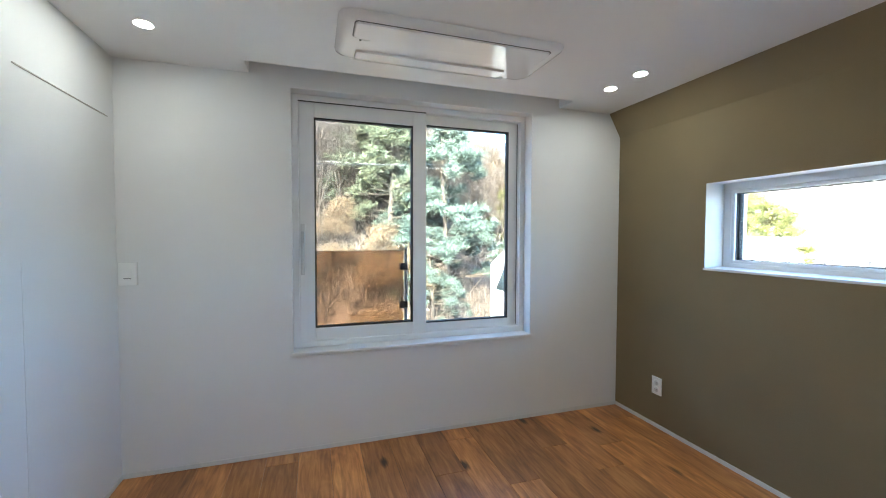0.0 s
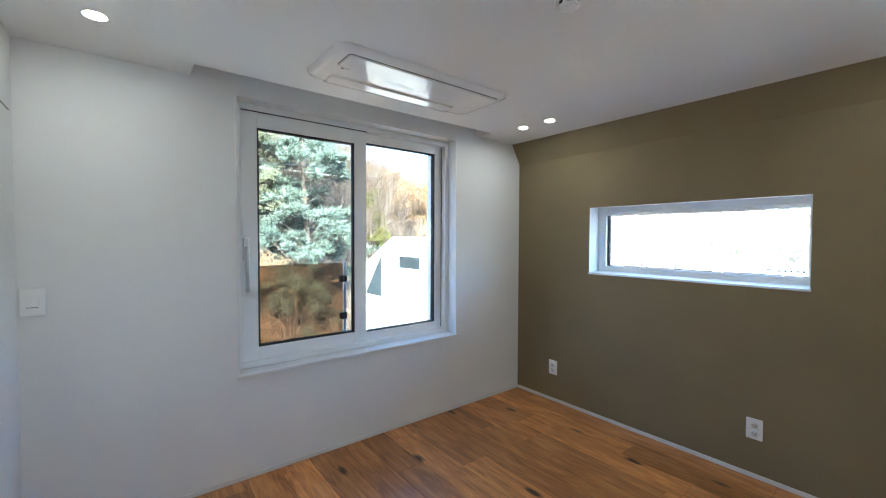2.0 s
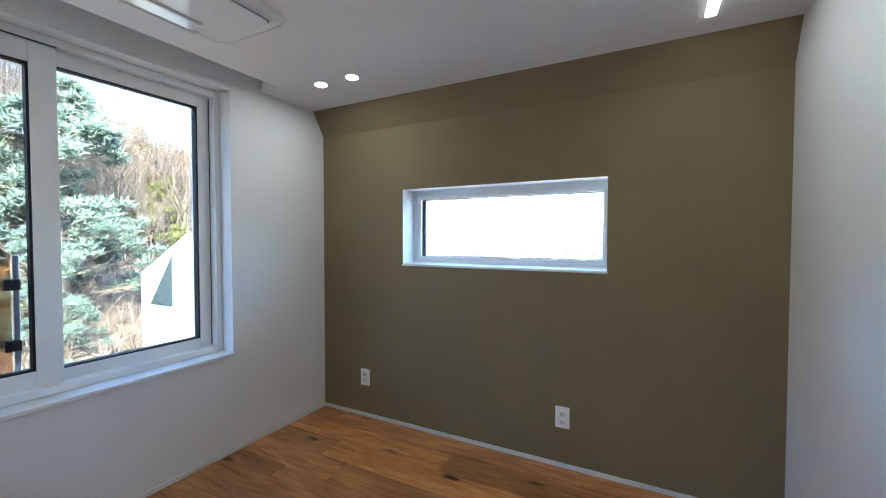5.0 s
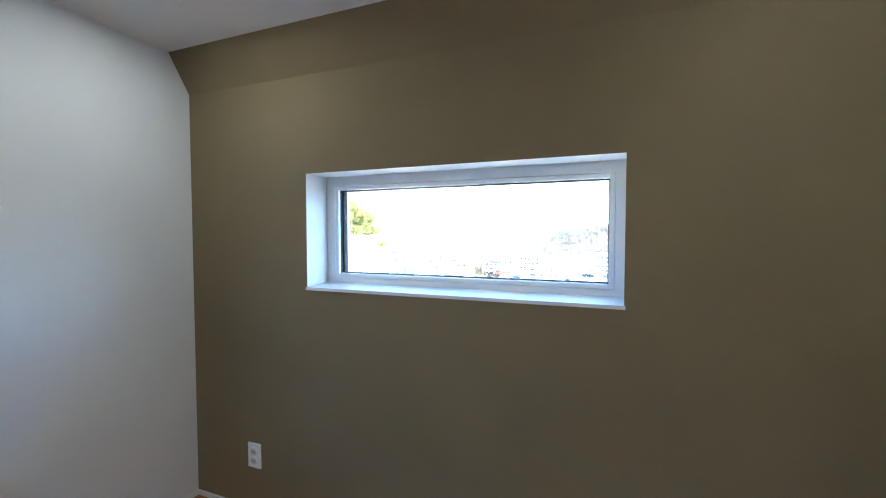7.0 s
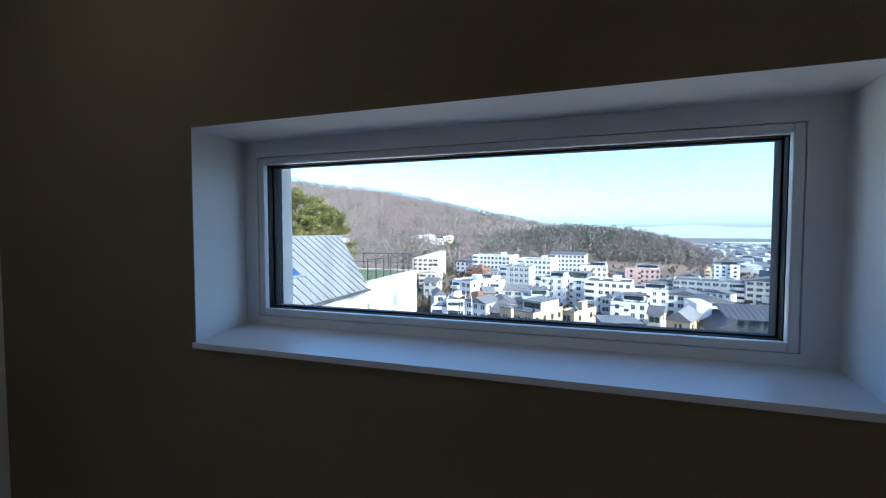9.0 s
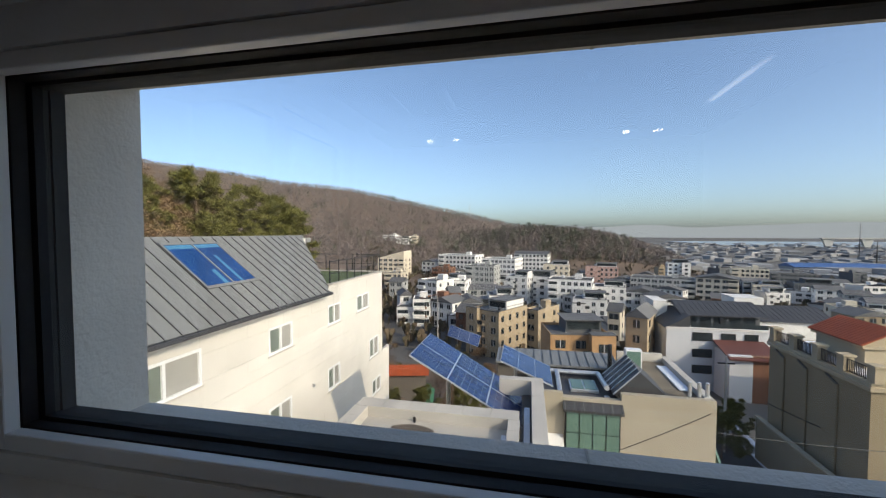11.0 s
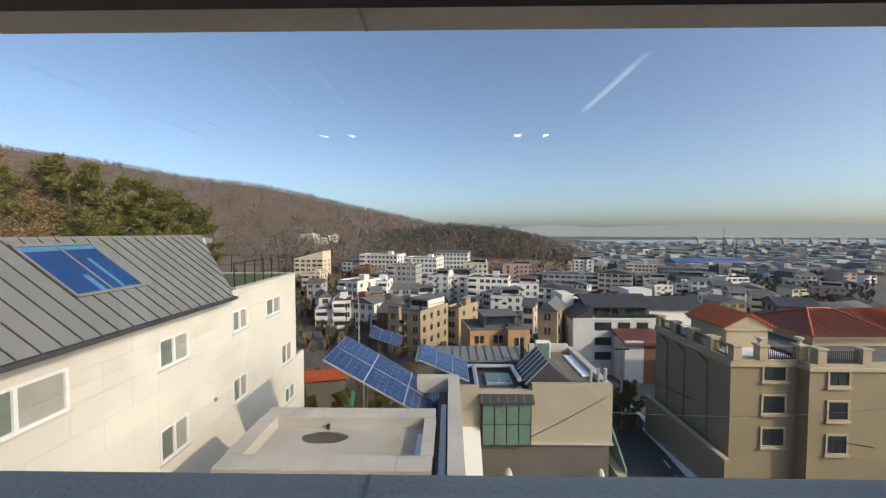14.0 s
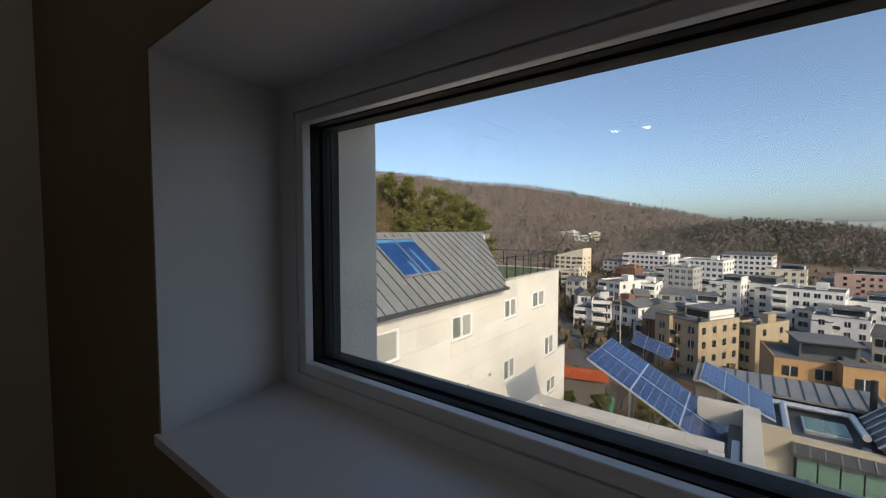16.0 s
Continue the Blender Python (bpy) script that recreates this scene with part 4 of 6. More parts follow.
for px_, py_ in ((33.1, -25.1), (35.8, -25.0), (38.6, -25.0), (41.6, -25.0), (44.6, -25.0), (33.1, -27.2), (33.1, -30.4), (32.1, -31.0), (32.1, -34.5)):
    pr = lpart("pier", box(px_ - 0.35, px_ + 0.35, py_ - 0.45, py_ + 0.25, -9.0, -7.9, 0.02), MANTRIM, mh)
    sub("pier_cap", box(px_ - 0.45, px_ + 0.45, py_ - 0.55, py_ + 0.35, -7.9, -7.72, 0.03), MANTRIM, mh, pr)
for x0, x1, y0, y1 in ((33.4, 35.5, -25.05, -25.0), (36.1, 38.3, -25.05, -25.0), (38.9, 41.3, -25.05, -25.0), (41.9, 44.3, -25.05, -25.0), (33.0, 33.05, -30.1, -27.5), (32.0, 32.05, -34.2, -31.3)):
    b = bmesh.new()
    add_box(b, x0, x1, y0, y1, -8.95, -8.9), add_box(b, x0, x1, y0, y1, -8.05, -8.0)
    n_ = int(max(x1 - x0, y1 - y0) / 0.16)
    for k in range(n_):
        f = (k + 0.5) / n_
        if x1 - x0 > y1 - y0:
            add_box(b, x0 + (x1 - x0) * f - 0.02, x0 + (x1 - x0) * f + 0.02, y0, y1, -8.9, -8.05)
        else:
            add_box(b, x0, x1, y0 + (y1 - y0) * f - 0.02, y0 + (y1 - y0) * f + 0.02, -8.9, -8.05)
    lpart("balustrade", b, BLACK, mh, "black wrought iron balustrade")
lpart("wing_roof", box(32.5, 44.6, -41.5, -31.2, -9.02, -8.96), ROOFG, mh, "grey roof terrace floor")
lpart("terrace_snow", box(33.6, 44.5, -30.2, -25.4, -9.0, -8.93), SNOW, mh, "old snow on the roof terrace")
for y in (-27.2, -30.4):
    b = bmesh.new()
    for r0, r1, z0, z1 in ((0.2, 0.12, 0, 0.12), (0.1, 0.32, 0.12, 0.5), (0.34, 0.3, 0.5, 0.58)):
        tube(b, (0, 0, z0), (0, 0, z1), r0, r1, 14)
    u = thing("stone_urn", (33.1, y, -7.72), "pale stone urn on a terrace pier", "urn", "terrace urns")
    part("body", b, COPING, u)
for z in (-10.7, -13.45, -16.2):
    for x_, y0, y1 in ((33.0, -29.25, -27.5), (31.9, -33.3, -31.8)):
        w = lpart("window", ring(x_ - 0.12, x_ + 0.02, y0 - 0.15, y1 + 0.15, z - 0.15, z + 1.55, 0.15, bevel=0), MANTRIM, mh)
        sub("window_pane", box(x_ - 0.05, x_ - 0.01, y0, y1, z, z + 1.4), WINGLASS, mh, w)
        sub("window_sill", box(x_ - 0.25, x_, y0 - 0.25, y1 + 0.25, z - 0.28, z - 0.15), MANTRIM, mh, w)
        sub("window_bar", box(x_ - 0.08, x_ - 0.05, (y0 + y1) / 2 - 0.04, (y0 + y1) / 2 + 0.04, z, z + 1.4), BLACK, mh, w)
for x_, z0 in ((36.0, -22), (39.5, -20), (42.6, -22)):
    lpart("downpipe", tube(bmesh.new(), (x_, -24.78, z0), (x_, -24.78, -10.2), 0.09, n=8), MANSTONE, mh)
    lpart("downpipe_arm", tube(bmesh.new(), (x_, -24.76, -10.2), (x_ + 1.2, -24.76, -9.75), 0.09, n=8), BROWNW, mh)
pav = lpart("pavilion", box(36.2, 41.5, -30.3, -26.6, -9.0, -7.4), MANTRIM, mh, "pavilion on the roof terrace")
sub("pavilion_cornice", box(36.0, 41.8, -30.6, -26.3, -7.4, -7.1, 0.05), MANTRIM, mh, pav)
sub("pediment", prism([(-30.6, -7.1), (-28.45, -5.95), (-26.3, -7.1)], "x", 36.05, 41.7), MANTRIM, mh, pav)
tile_me = None
for side in (1, -1):
    for i in range(9):
        for j in range(16):
            f = i / 9
            y = -28.45 + side * (2.3 - 2.3 * f - 0.13)
            z = -7.10 + 1.22 * f + 0.10
            x = 36.0 + j * 0.38
            if tile_me is None:
                tb = tube(bmesh.new(), (0, -0.17, 0), (0, 0.17, 0), 0.20, 0.17, 8)
                bmesh.ops.scale(tb, vec=(1, 1, 0.5), verts=tb.verts[:])
                tile_me = mesh_of("roof_tile", tb, TILE)
            if side == 1 or j < 1:
                t_ = share("roof_tile", tile_me, pav, Vector((x, y, z)) - Vector(mh.location))
                t_.rotation_euler = (-side * 0.45, 0, 0 if side == 1 else math.pi)
# hipped clay roof over the projecting wing
WINGTILE = mat("weathered_clay_tile", (0.23, 0.062, 0.030), 0.65, 0.25, 1.5, 0.4, 12)
hip = lpart("wing_attic", box(37.0, 45.0, -42.0, -35.0, -9.0, -8.15), MANTRIM, mh)
sub("wing_eave", box(36.4, 45.2, -42.3, -34.5, -8.15, -7.98, 0.03), MANTRIM, mh, hip)
rb = bmesh.new()
hv = [rb.verts.new(c) for c in ((36.3, -42.4, -7.98), (45.2, -42.4, -7.98), (45.2, -34.4, -7.98), (36.3, -34.4, -7.98), (40.7, -40.0, -6.2), (40.7, -37.6, -6.2))]
for f in ((0, 1, 4), (1, 2, 5, 4), (2, 3, 5), (3, 0, 4, 5), (3, 2, 1, 0)):
    rb.faces.new([hv[i] for i in f])
bmesh.ops.recalc_face_normals(rb, faces=rb.faces[:])
sub("wing_roof_tiles", rb, WINGTILE, mh, hip, "red-brown clay tile hip roof")
for p, q in (((36.3, -34.4, -7.95), (40.7, -37.6, -6.17)), ((36.3, -42.4, -7.95), (40.7, -40.0, -6.17)), ((40.7, -40.0, -6.17), (40.7, -37.6, -6.17)), ((45.2, -34.4, -7.95), (40.7, -37.6, -6.17))):
    sub("ridge_tile", tube(bmesh.new(), p, q, 0.12, n=8), TILE, mh, hip)
for k in range(19):
    y = -42.1 + 0.41 * k
    reach = min(1.0, (y + 42.4) / 2.4 if y < -40.0 else 1.0, (-34.4 - y) / 3.2 if y > -37.6 else 1.0)
    sub("tile_row", tube(bmesh.new(), (36.3, y, -7.95), (36.3 + 4.4 * reach, y, -7.95 + 1.78 * reach), 0.07, n=6), WINGTILE, mh, hip)
# second tiled roof further along
m2 = thing("tiled_villa", (57, -60, -26.6), "villa with a red-brown tiled hip roof", "house")
part("wall", box(-6, 8, -10, 7, -6, 14.2), MANSTONE, m2)
part("eave", box(-6.6, 8.6, -10.6, 7.6, 14.2, 14.5), MANTRIM, m2)
rb = bmesh.new()
vs = [rb.verts.new(c) for c in ((-6.8, -10.8, 14.5), (8.8, -10.8, 14.5), (8.8, 7.8, 14.5), (-6.8, 7.8, 14.5), (1, -4, 17.2), (1, 2, 17.2))]
for f in ((0, 1, 4), (1, 2, 5, 4), (2, 3, 5), (3, 0, 4, 5)):
    rb.faces.new([vs[i] for i in f])
rb.faces.new([vs[i] for i in (3, 2, 1, 0)])
part("roof", rb, mat("red_brown_tiles", (0.20, 0.062, 0.035), 0.7, 0.25, 1.5, 0.5, 8), m2)
for k in range(22):
    part("tile_ridge", tube(bmesh.new(), (-6.7, -10.3 + 0.82 * k, 14.62), (0.9, -4 + 0.27 * k, 17.25), 0.09, n=6), TILE, m2)
for y in (-7, -3, 1, 4.5):
    for z in (3.5, 6.6, 9.8):
        part("window", box(-6.08, -5.98, y, y + 1.5, z, z + 1.6), WINGLASS, m2)

# ---- lane, wall, kerb and cones between the houses ----
def strip(name, pts, half, material, up, label, cat, thick=0.06):
    bm, prev = bmesh.new(), None
    for (x, y, z) in pts:
        row = [bm.verts.new((x, y - half, z + up)), bm.verts.new((x, y + half, z + up)), bm.verts.new((x, y + half, z + up - thick)), bm.verts.new((x, y - half, z + up - thick))]
        if prev:
            for i in range(4):
                bm.faces.new((prev[i], prev[(i + 1) % 4], row[(i + 1) % 4], row[i]))
        prev = row
    bmesh.ops.recalc_face_normals(bm, faces=bm.faces[:])
    return setting(name, bm, material, label, cat)


lane = [(16, -17, -19.4), (24, -18, -19.8), (32, -19.0, -20.3), (40, -20, -20.9), (55, -21, -22.0)]
strip("road", lane, 4.2, ASPHALT, 0.0, "dark asphalt lane in shade", "road", 2.0)
strip("pavement", [(x, y - 4.4, z) for x, y, z in lane], 0.9, SNOW, 0.12, "snow covered kerb strip beside the lane", "pavement", 1.5)
for k in range(6):
    strip("road_line", [(24 + 2.6 * k, -20.6 - 0.13 * k * 2.6, -19.82 - 0.065 * k * 2.6), (25.4 + 2.6 * k, -20.8 - 0.13 * k * 2.6, -19.90 - 0.065 * k * 2.6)], 0.07, HOUSE["white"], 0.05, "white dashed lane line", "road marking", 0.02)
for x, y in ((29, -22.9), (33.5, -23.4), (39, -24.0)):
    c = thing("traffic_cone", (x, y, -19.95 - 0.07 * (x - 25)), "orange traffic cone on the snowy kerb", "cone", "traffic cones")
    part("base", box(-0.2, 0.2, -0.2, 0.2, -0.05, 0.03), BLACK, c)
    part("cone", tube(bmesh.new(), (0, 0, 0.03), (0, 0, 0.72), 0.15, 0.03, 12), TILE, c)
gw = thing("garden_wall", (38, -24, -22.4), "low beige garden wall along the lane", "wall")
part("body", box(-6, 7, -0.15, 0.15, 0, 5.4), MANSTONE, gw)
part("coping", box(-6.1, 7.1, -0.25, 0.25, 5.4, 5.55, 0.02), MANTRIM, gw)
gfence = thing("green_fence", (21, -10.6, -13), "green glass balcony screen at the house corner", "fence")
part("screen", prism([(-1.0, -4), (-1.0, 2.4), (2.2, 4.6), (2.2, -4)], "y", -0.05, 0.05), GREENGL, gfence)
part("wall", box(-1.2, 2.2, 0.06, 0.5, -6, 2.2), BEIGE, gfence)


# ---- the town ----
def town_house(x, y, top, w, d, storeys, rot, wall, roof):
    """One house: body down into the slope, roof, and a window for each opening."""
    h = storeys * 2.9
    label = {"flat": "flat roofed", "gable": "grey gable roofed", "metal": "dark metal roofed", "slant": "slant topped"}[roof]
    names = {"white": "white rendered", "pale": "pale rendered", "cream": "cream", "tan": "tan brick", "orange": "ochre brick", "brick": "red-brown brick", "grey": "grey stone", "pink": "faded pink", "dark": "dark grey"}
    o = thing("town_house", (x, y, top - h), f"{names[wall]} {label} house of {storeys} storeys on the slope", "house", "houses in the valley", rot)
    hd, hw = d / 2, w / 2
    part("wall", box(-hd, hd, -hw, hw, -9, h), HOUSE[wall], o)
    if roof == "flat":
        part("roof", box(-hd + 0.2, hd - 0.2, -hw + 0.2, hw - 0.2, h, h + 0.05), ROOFG, o)
        bm = bmesh.new()
        for a in ((-hd, hd, -hw, -hw + 0.2), (-hd, hd, hw - 0.2, hw), (-hd, -hd + 0.2, -hw + 0.2, hw - 0.2), (hd - 0.2, hd, -hw + 0.2, hw - 0.2)):
            add_box(bm, *a, h, h + 0.55)
        part("parapet", bm, HOUSE[wall], o)
        pw = min(3.0, w * 0.4)
        if int(x + w) % 2:
            part("roof_rail", ring(-hd + 0.1, hd - 0.1, -hw + 0.1, -hw + 0.15, h + 0.55, h + 1.35, 0.08, "y", 0), BLACK, o)
            part("roof_rail", ring(-hd + 0.1, -hd + 0.15, -hw + 0.15, hw - 0.1, h + 0.55, h + 1.35, 0.08, "x", 0), BLACK, o)
            part("water_tank", tube(bmesh.new(), (hd * 0.3, hw * 0.4, h), (hd * 0.3, hw * 0.4, h + 1.4), 0.7, n=12), HOUSE["pale"], o)
        part("stair_head", box(0, min(hd - 0.4, 3), -hw * 0.5, -hw * 0.5 + pw, h, h + 2.2), HOUSE[wall], o)
    elif roof == "slant":
        part("roof", prism([(-hw, h), (hw, h), (-hw, h + 5.0)], "x", -hd, hd), HOUSE[wall], o)
    else:
        rise = 1.8 if roof == "gable" else 1.5
        rmat = ROOFG if roof == "gable" else DZINC
        if rot % 2:
            part("roof", prism([(-hw - 0.4, h), (hw + 0.4, h), (0, h + rise)], "x", -hd - 0.4, hd + 0.4), rmat, o)
        else:
            part("roof", prism([(-hd - 0.4, h), (hd + 0.4, h), (0, h + rise)], "y", -hw - 0.4, hw + 0.4), rmat, o)
            for k in range(int(w / 0.9) if roof == "metal" else 0):
                part("roof_seam", prism([(-hd - 0.4, h + 0.06), (0, h + rise + 0.08), (0, h + rise), (-hd - 0.4, h)], "y", -hw + 0.9 * k, -hw + 0.9 * k + 0.07), ROOFG, o)
    style = int(abs(x * 3 + y * 7)) % 4
    bay_at, bay_w, bay_out = None, 0, 0
    if roof == "flat" and style in (0, 3) and w > 5:
        bay_w, bay_out = w * 0.38, 1.1 + 0.4 * style
        bay_at = (-hw, -hw + bay_w) if style else (hw - bay_w, hw)
        up_ = 1.0 if int(w * 3) % 2 else -1.2
        part("bay", box(-hd - bay_out, -hd, *bay_at, -9, h + up_), HOUSE[wall], o)
        part("bay_roof", box(-hd - bay_out - 0.12, -hd, bay_at[0] - 0.1, bay_at[1] + 0.1, h + up_, h + up_ + 0.12), ROOFG, o)
        for r in range(storeys):
            edge = bay_at[1] if style else bay_at[0] - 1.5
            part("terrace_slab", box(-hd - bay_out * 0.9, -hd, edge, edge + 1.5, h - 2.9 * (r + 1) - 0.1, h - 2.9 * (r + 1) + 0.08), HOUSE[wall], o)
            part("terrace_rail", box(-hd - bay_out * 0.9, -hd - bay_out * 0.9 + 0.05, edge, edge + 1.5, h - 2.9 * (r + 1) + 0.08, h - 2.9 * (r + 1) + 1.0), WINGLASS, o)
    if roof == "flat" and x < 260:
        for q in range(3):
            ux, uy = -hd * 0.5 + (q * 37 % 5) * hd * 0.22, -hw * 0.6 + (q * 53 % 7) * hw * 0.2
            part("roof_unit", box(ux, ux + 0.9, uy, uy + 0.7, h, h + 0.9), HOUSE["grey"] if q % 2 else HOUSE["dark"], o)
        part("eaves_line", box(-hd - 0.07, -hd, -hw - 0.07, hw + 0.07, h + 0.48, h + 0.62), ROOFG, o)
    ww = 1.6 if roof == "metal" else (0.6, 1.15, 0.75, 0.9)[style]
    wall_f = mesh_of("window", box(-0.06, 0.06, -ww, ww, 0, 1.45), WINGLASS)
    wall_s = mesh_of("window", box(-0.55, 0.55, -0.06, 0.06, 0, 1.35), WINGLASS)
    frame_f = mesh_of("window_frame", box(-0.09, 0.0, -0.05, 0.05, 0, 1.45), UPVC)
    hb_ = min(hw - 0.2, 1.9)
    balc = mesh_of("balcony", box(-1.1, 0.0, -hb_, hb_, 0, 1.0), HOUSE[wall])
    door_ = mesh_of("balcony_door", box(-0.07, 0.05, -hb_ + 0.2, hb_ - 0.2, 0, 1.1), WINGLASS)
    cols = max(1, int(w / (4.2 if roof == "metal" else (2.6, 3.4, 2.4, 3.0)[style])))
    for r in range(storeys):
        z = h - 2.9 * (r + 1) + 0.9
        side = -hw + hb_ + 0.2 if style % 2 else hw - hb_ - 0.2
        has_b = style in (1, 2) and w > 6 and r < storeys
        if has_b:
            share("balcony", balc, o, (-hd, side, z - 0.9))
            share("balcony_door", door_, o, (-hd, side, z + 0.25))
        for c in range(cols):
            yy = -hw + w * (c + 0.5) / cols
            if has_b and abs(yy - side) < hb_ + 0.3:
                continue
            fx = -hd - (bay_out if bay_at and bay_at[0] - 0.3 < yy < bay_at[1] + 0.3 else 0)
            if bay_at and fx < -hd:
                yy = (bay_at[0] + bay_at[1]) / 2
            share("window", wall_f, o, (fx, yy, z))
            if x < 260:
                share("window_frame", frame_f, o, (fx, yy, z))
        sc = max(1, int(d / (3.2, 4.5, 3.8, 5.5)[style]))
        for c in range(sc):
            share("window", wall_s, o, (-hd + d * (c + 0.5) / sc, -hw, z))
            if rot < 0:
                share("window", wall_s, o, (-hd + d * (c + 0.5) / sc, hw, z))
    if roof == "flat" and style in (0, 3) and w > 7:
        part("penthouse", box(-hd * 0.3, hd - 0.5, -hw + 0.8, hw * 0.35, h, h + 2.5), HOUSE["dark" if style else "white"], o)
        part("penthouse_glass", box(-hd * 0.3 - 0.06, -hd * 0.3, -hw + 1.2, hw * 0.3, h + 0.7, h + 2.1), WINGLASS, o)
        part("penthouse_roof", box(-hd * 0.3 - 0.8, hd - 0.3, -hw + 0.4, hw * 0.35 + 0.4, h + 2.5, h + 2.65), ROOFG, o)
    return o


town_house(138, 42.5, -20.6, 4.2, 9, 3, 25, "white", "gable")
town_house(132, 34.0, -21.0, 6.2, 9, 3, 12, "white", "flat")
town_house(159, 34.5, -17.7, 9.9, 14, 4, -28, "white", "flat")
town_house(165, 26.7, -18.6, 7.2, 10, 4, -5, "white", "flat")
town_house(142, 25.2, -19.6, 3.9, 9, 3, 20, "brick", "gable")
town_house(135, 18.6, -21.7, 8.1, 10, 2, 15, "white", "gable")
town_house(146, 8.3, -21.0, 9.5, 11, 2, 10, "white", "flat")
town_house(170, 17.7, -22.2, 11.9, 10, 3, 10, "grey", "gable")
town_house(102, 6.0, -17.8, 9.0, 13, 4, -30, "tan", "flat")
town_house(112, -5.2, -19.2, 4.1, 12, 4, -30, "tan", "flat")
town_house(81, -10.2, -17.7, 11.0, 10, 3, 8, "orange", "flat")
town_house(262, 42.4, -13.3, 26.2, 15, 4, -15, "white", "flat")
town_house(219, 23.0, -16.5, 16.0, 14, 4, -10, "grey", "flat")
town_house(248, 14.1, -14.4, 20.4, 16, 4, -15, "white", "flat")
town_house(293, -4.1, -13.3, 23.2, 16, 4, -10, "white", "gable")
town_house(238, -17.4, -17.0, 13.8, 12, 3, -8, "cream", "flat")
town_house(194, 2.6, -19.2, 10.3, 12, 4, -15, "white", "flat")
town_house(200, -6.3, -19.6, 14.2, 12, 4, -20, "white", "flat")
town_house(178, -19.3, -18.3, 17.6, 13, 5, -12, "white", "flat")
town_house(184, -36.0, -21.7, 12.7, 12, 4, -12, "white", "flat")
town_house(182, -48.4, -23.0, 12.8, 12, 3, -15, "white", "gable")
town_house(432, 150.1, -1.4, 15.9, 14, 2, -10, "white", "flat")
town_house(416, 130.4, -4.8, 13.6, 12, 2, -5, "white", "flat")
town_house(425, 122.0, -2.5, 8.6, 10, 2, 0, "cream", "flat")
town_house(258, 87.3, -15.5, 19.3, 12, 3, -8, "cream", "slant")
town_house(210, 69.8, -20.6, 9.6, 10, 3, -5, "cream", "flat")
town_house(116, -25.0, -19.4, 3.1, 8, 4, -20, "cream", "gable")
town_house(86, -23.6, -14.7, 3.8, 9, 4, -25, "tan", "gable")
wm = thing("mansard_house", (88, -35.4, -28), "white rendered house with a dark seamed metal mansard", "house")
lpart("wall", box(81.6, 95, -44.5, -26.9, -34, -16.5), HOUSE["pale"], wm)
lpart("parapet", box(81.45, 81.75, -44.6, -26.8, -16.5, -16.1), HOUSE["white"], wm)
for z in (-18.5, -21.6, -24.6):
    for y0, y1 in ((-34.6, -31.3), (-38.4, -36.0), (-42.0, -39.8)):
        w = lpart("window", ring(81.48, 81.62, y0, y1, z, z + 1.55, 0.09, "x", 0), BLACK, wm)
        sub("window_pane", box(81.52, 81.58, y0 + 0.09, y1 - 0.09, z + 0.09, z + 1.46), WINGLASS, wm, w)
        sub("window_bar", box(81.46, 81.54, (y0 + y1) / 2 - 0.05, (y0 + y1) / 2 + 0.05, z, z + 1.55), BLACK, wm, w)
lpart("attic", box(85.6, 94.5, -44.2, -31.0, -16.5, -14.2), HOUSE["dark"], wm, "dark set back attic storey")
for k in range(5):
    lpart("attic_glass", box(85.5, 85.6, -43.4 + 2.5 * k, -41.5 + 2.5 * k, -16.3, -14.5), WINGLASS, wm)
lpart("terrace_rail", box(82.0, 82.05, -43.8, -31.2, -16.1, -15.3), WINGLASS, wm, "dark glass terrace rail")
lpart("chimney", box(83.2, 83.8, -37.2, -36.5, -16.5, -14.5), BLACK, wm)
lpart("upper_roof", prism([(84.3, -14.25), (90.5, -12.35), (95.5, -13.6), (95.5, -13.8), (90.5, -12.6), (84.3, -14.45)], "y", -45.0, -30.2), DZINC, wm, "dark seamed metal roof")
for k in range(17):
    lpart("roof_seam", prism([(84.3, -14.17), (90.5, -12.27), (90.5, -12.35), (84.3, -14.25)], "y", -44.9 + 0.9 * k, -44.82 + 0.9 * k), ROOFG, wm)
lpart("side_roof", prism([(-26.7, -16.45), (-30.9, -13.9), (-30.9, -16.45)], "x", 81.7, 93), DZINC, wm, "steep dark metal side slope")
for k in range(12):
    lpart("roof_seam", prism([(-26.7, -16.38), (-30.9, -13.82), (-30.9, -13.9), (-26.7, -16.45)], "x", 81.8 + 0.95 * k, 81.88 + 0.95 * k), ROOFG, wm)
lpart("stair_tower", box(90, 97, -29.5, -26.9, -16.5, -12.6), HOUSE["white"], wm)
wa = thing("brown_annex", (78, -38.6, -30), "grey-brown annex under a red-brown sheet roof", "house")
lpart("wall", box(75.6, 81.3, -42.4, -38.4, -32, -19.3), HOUSE["brick"], wa)
lpart("white_wall", box(75.6, 81.3, -38.4, -34.9, -32, -19.3), HOUSE["pale"], wa)
lpart("roof", prism([(74.9, -19.7), (81.4, -18.1), (81.4, -18.3), (74.9, -19.95)], "y", -42.8, -34.6), mat("red_brown_sheet", (0.13, 0.045, 0.035), 0.55, 0.15, 0.6, 0.1), wa, "red-brown sheet roof")
bw = thing("dark_roof_house", (98, -53, -30), "low white house with a dark seamed metal roof", "house")
lpart("wall", box(93, 106, -61, -46.5, -34, -16.4), HOUSE["white"], bw)
lpart("roof", prism([(92.4, -16.6), (99.5, -14.3), (106.6, -16.6)], "y", -61.5, -46), DZINC, bw)
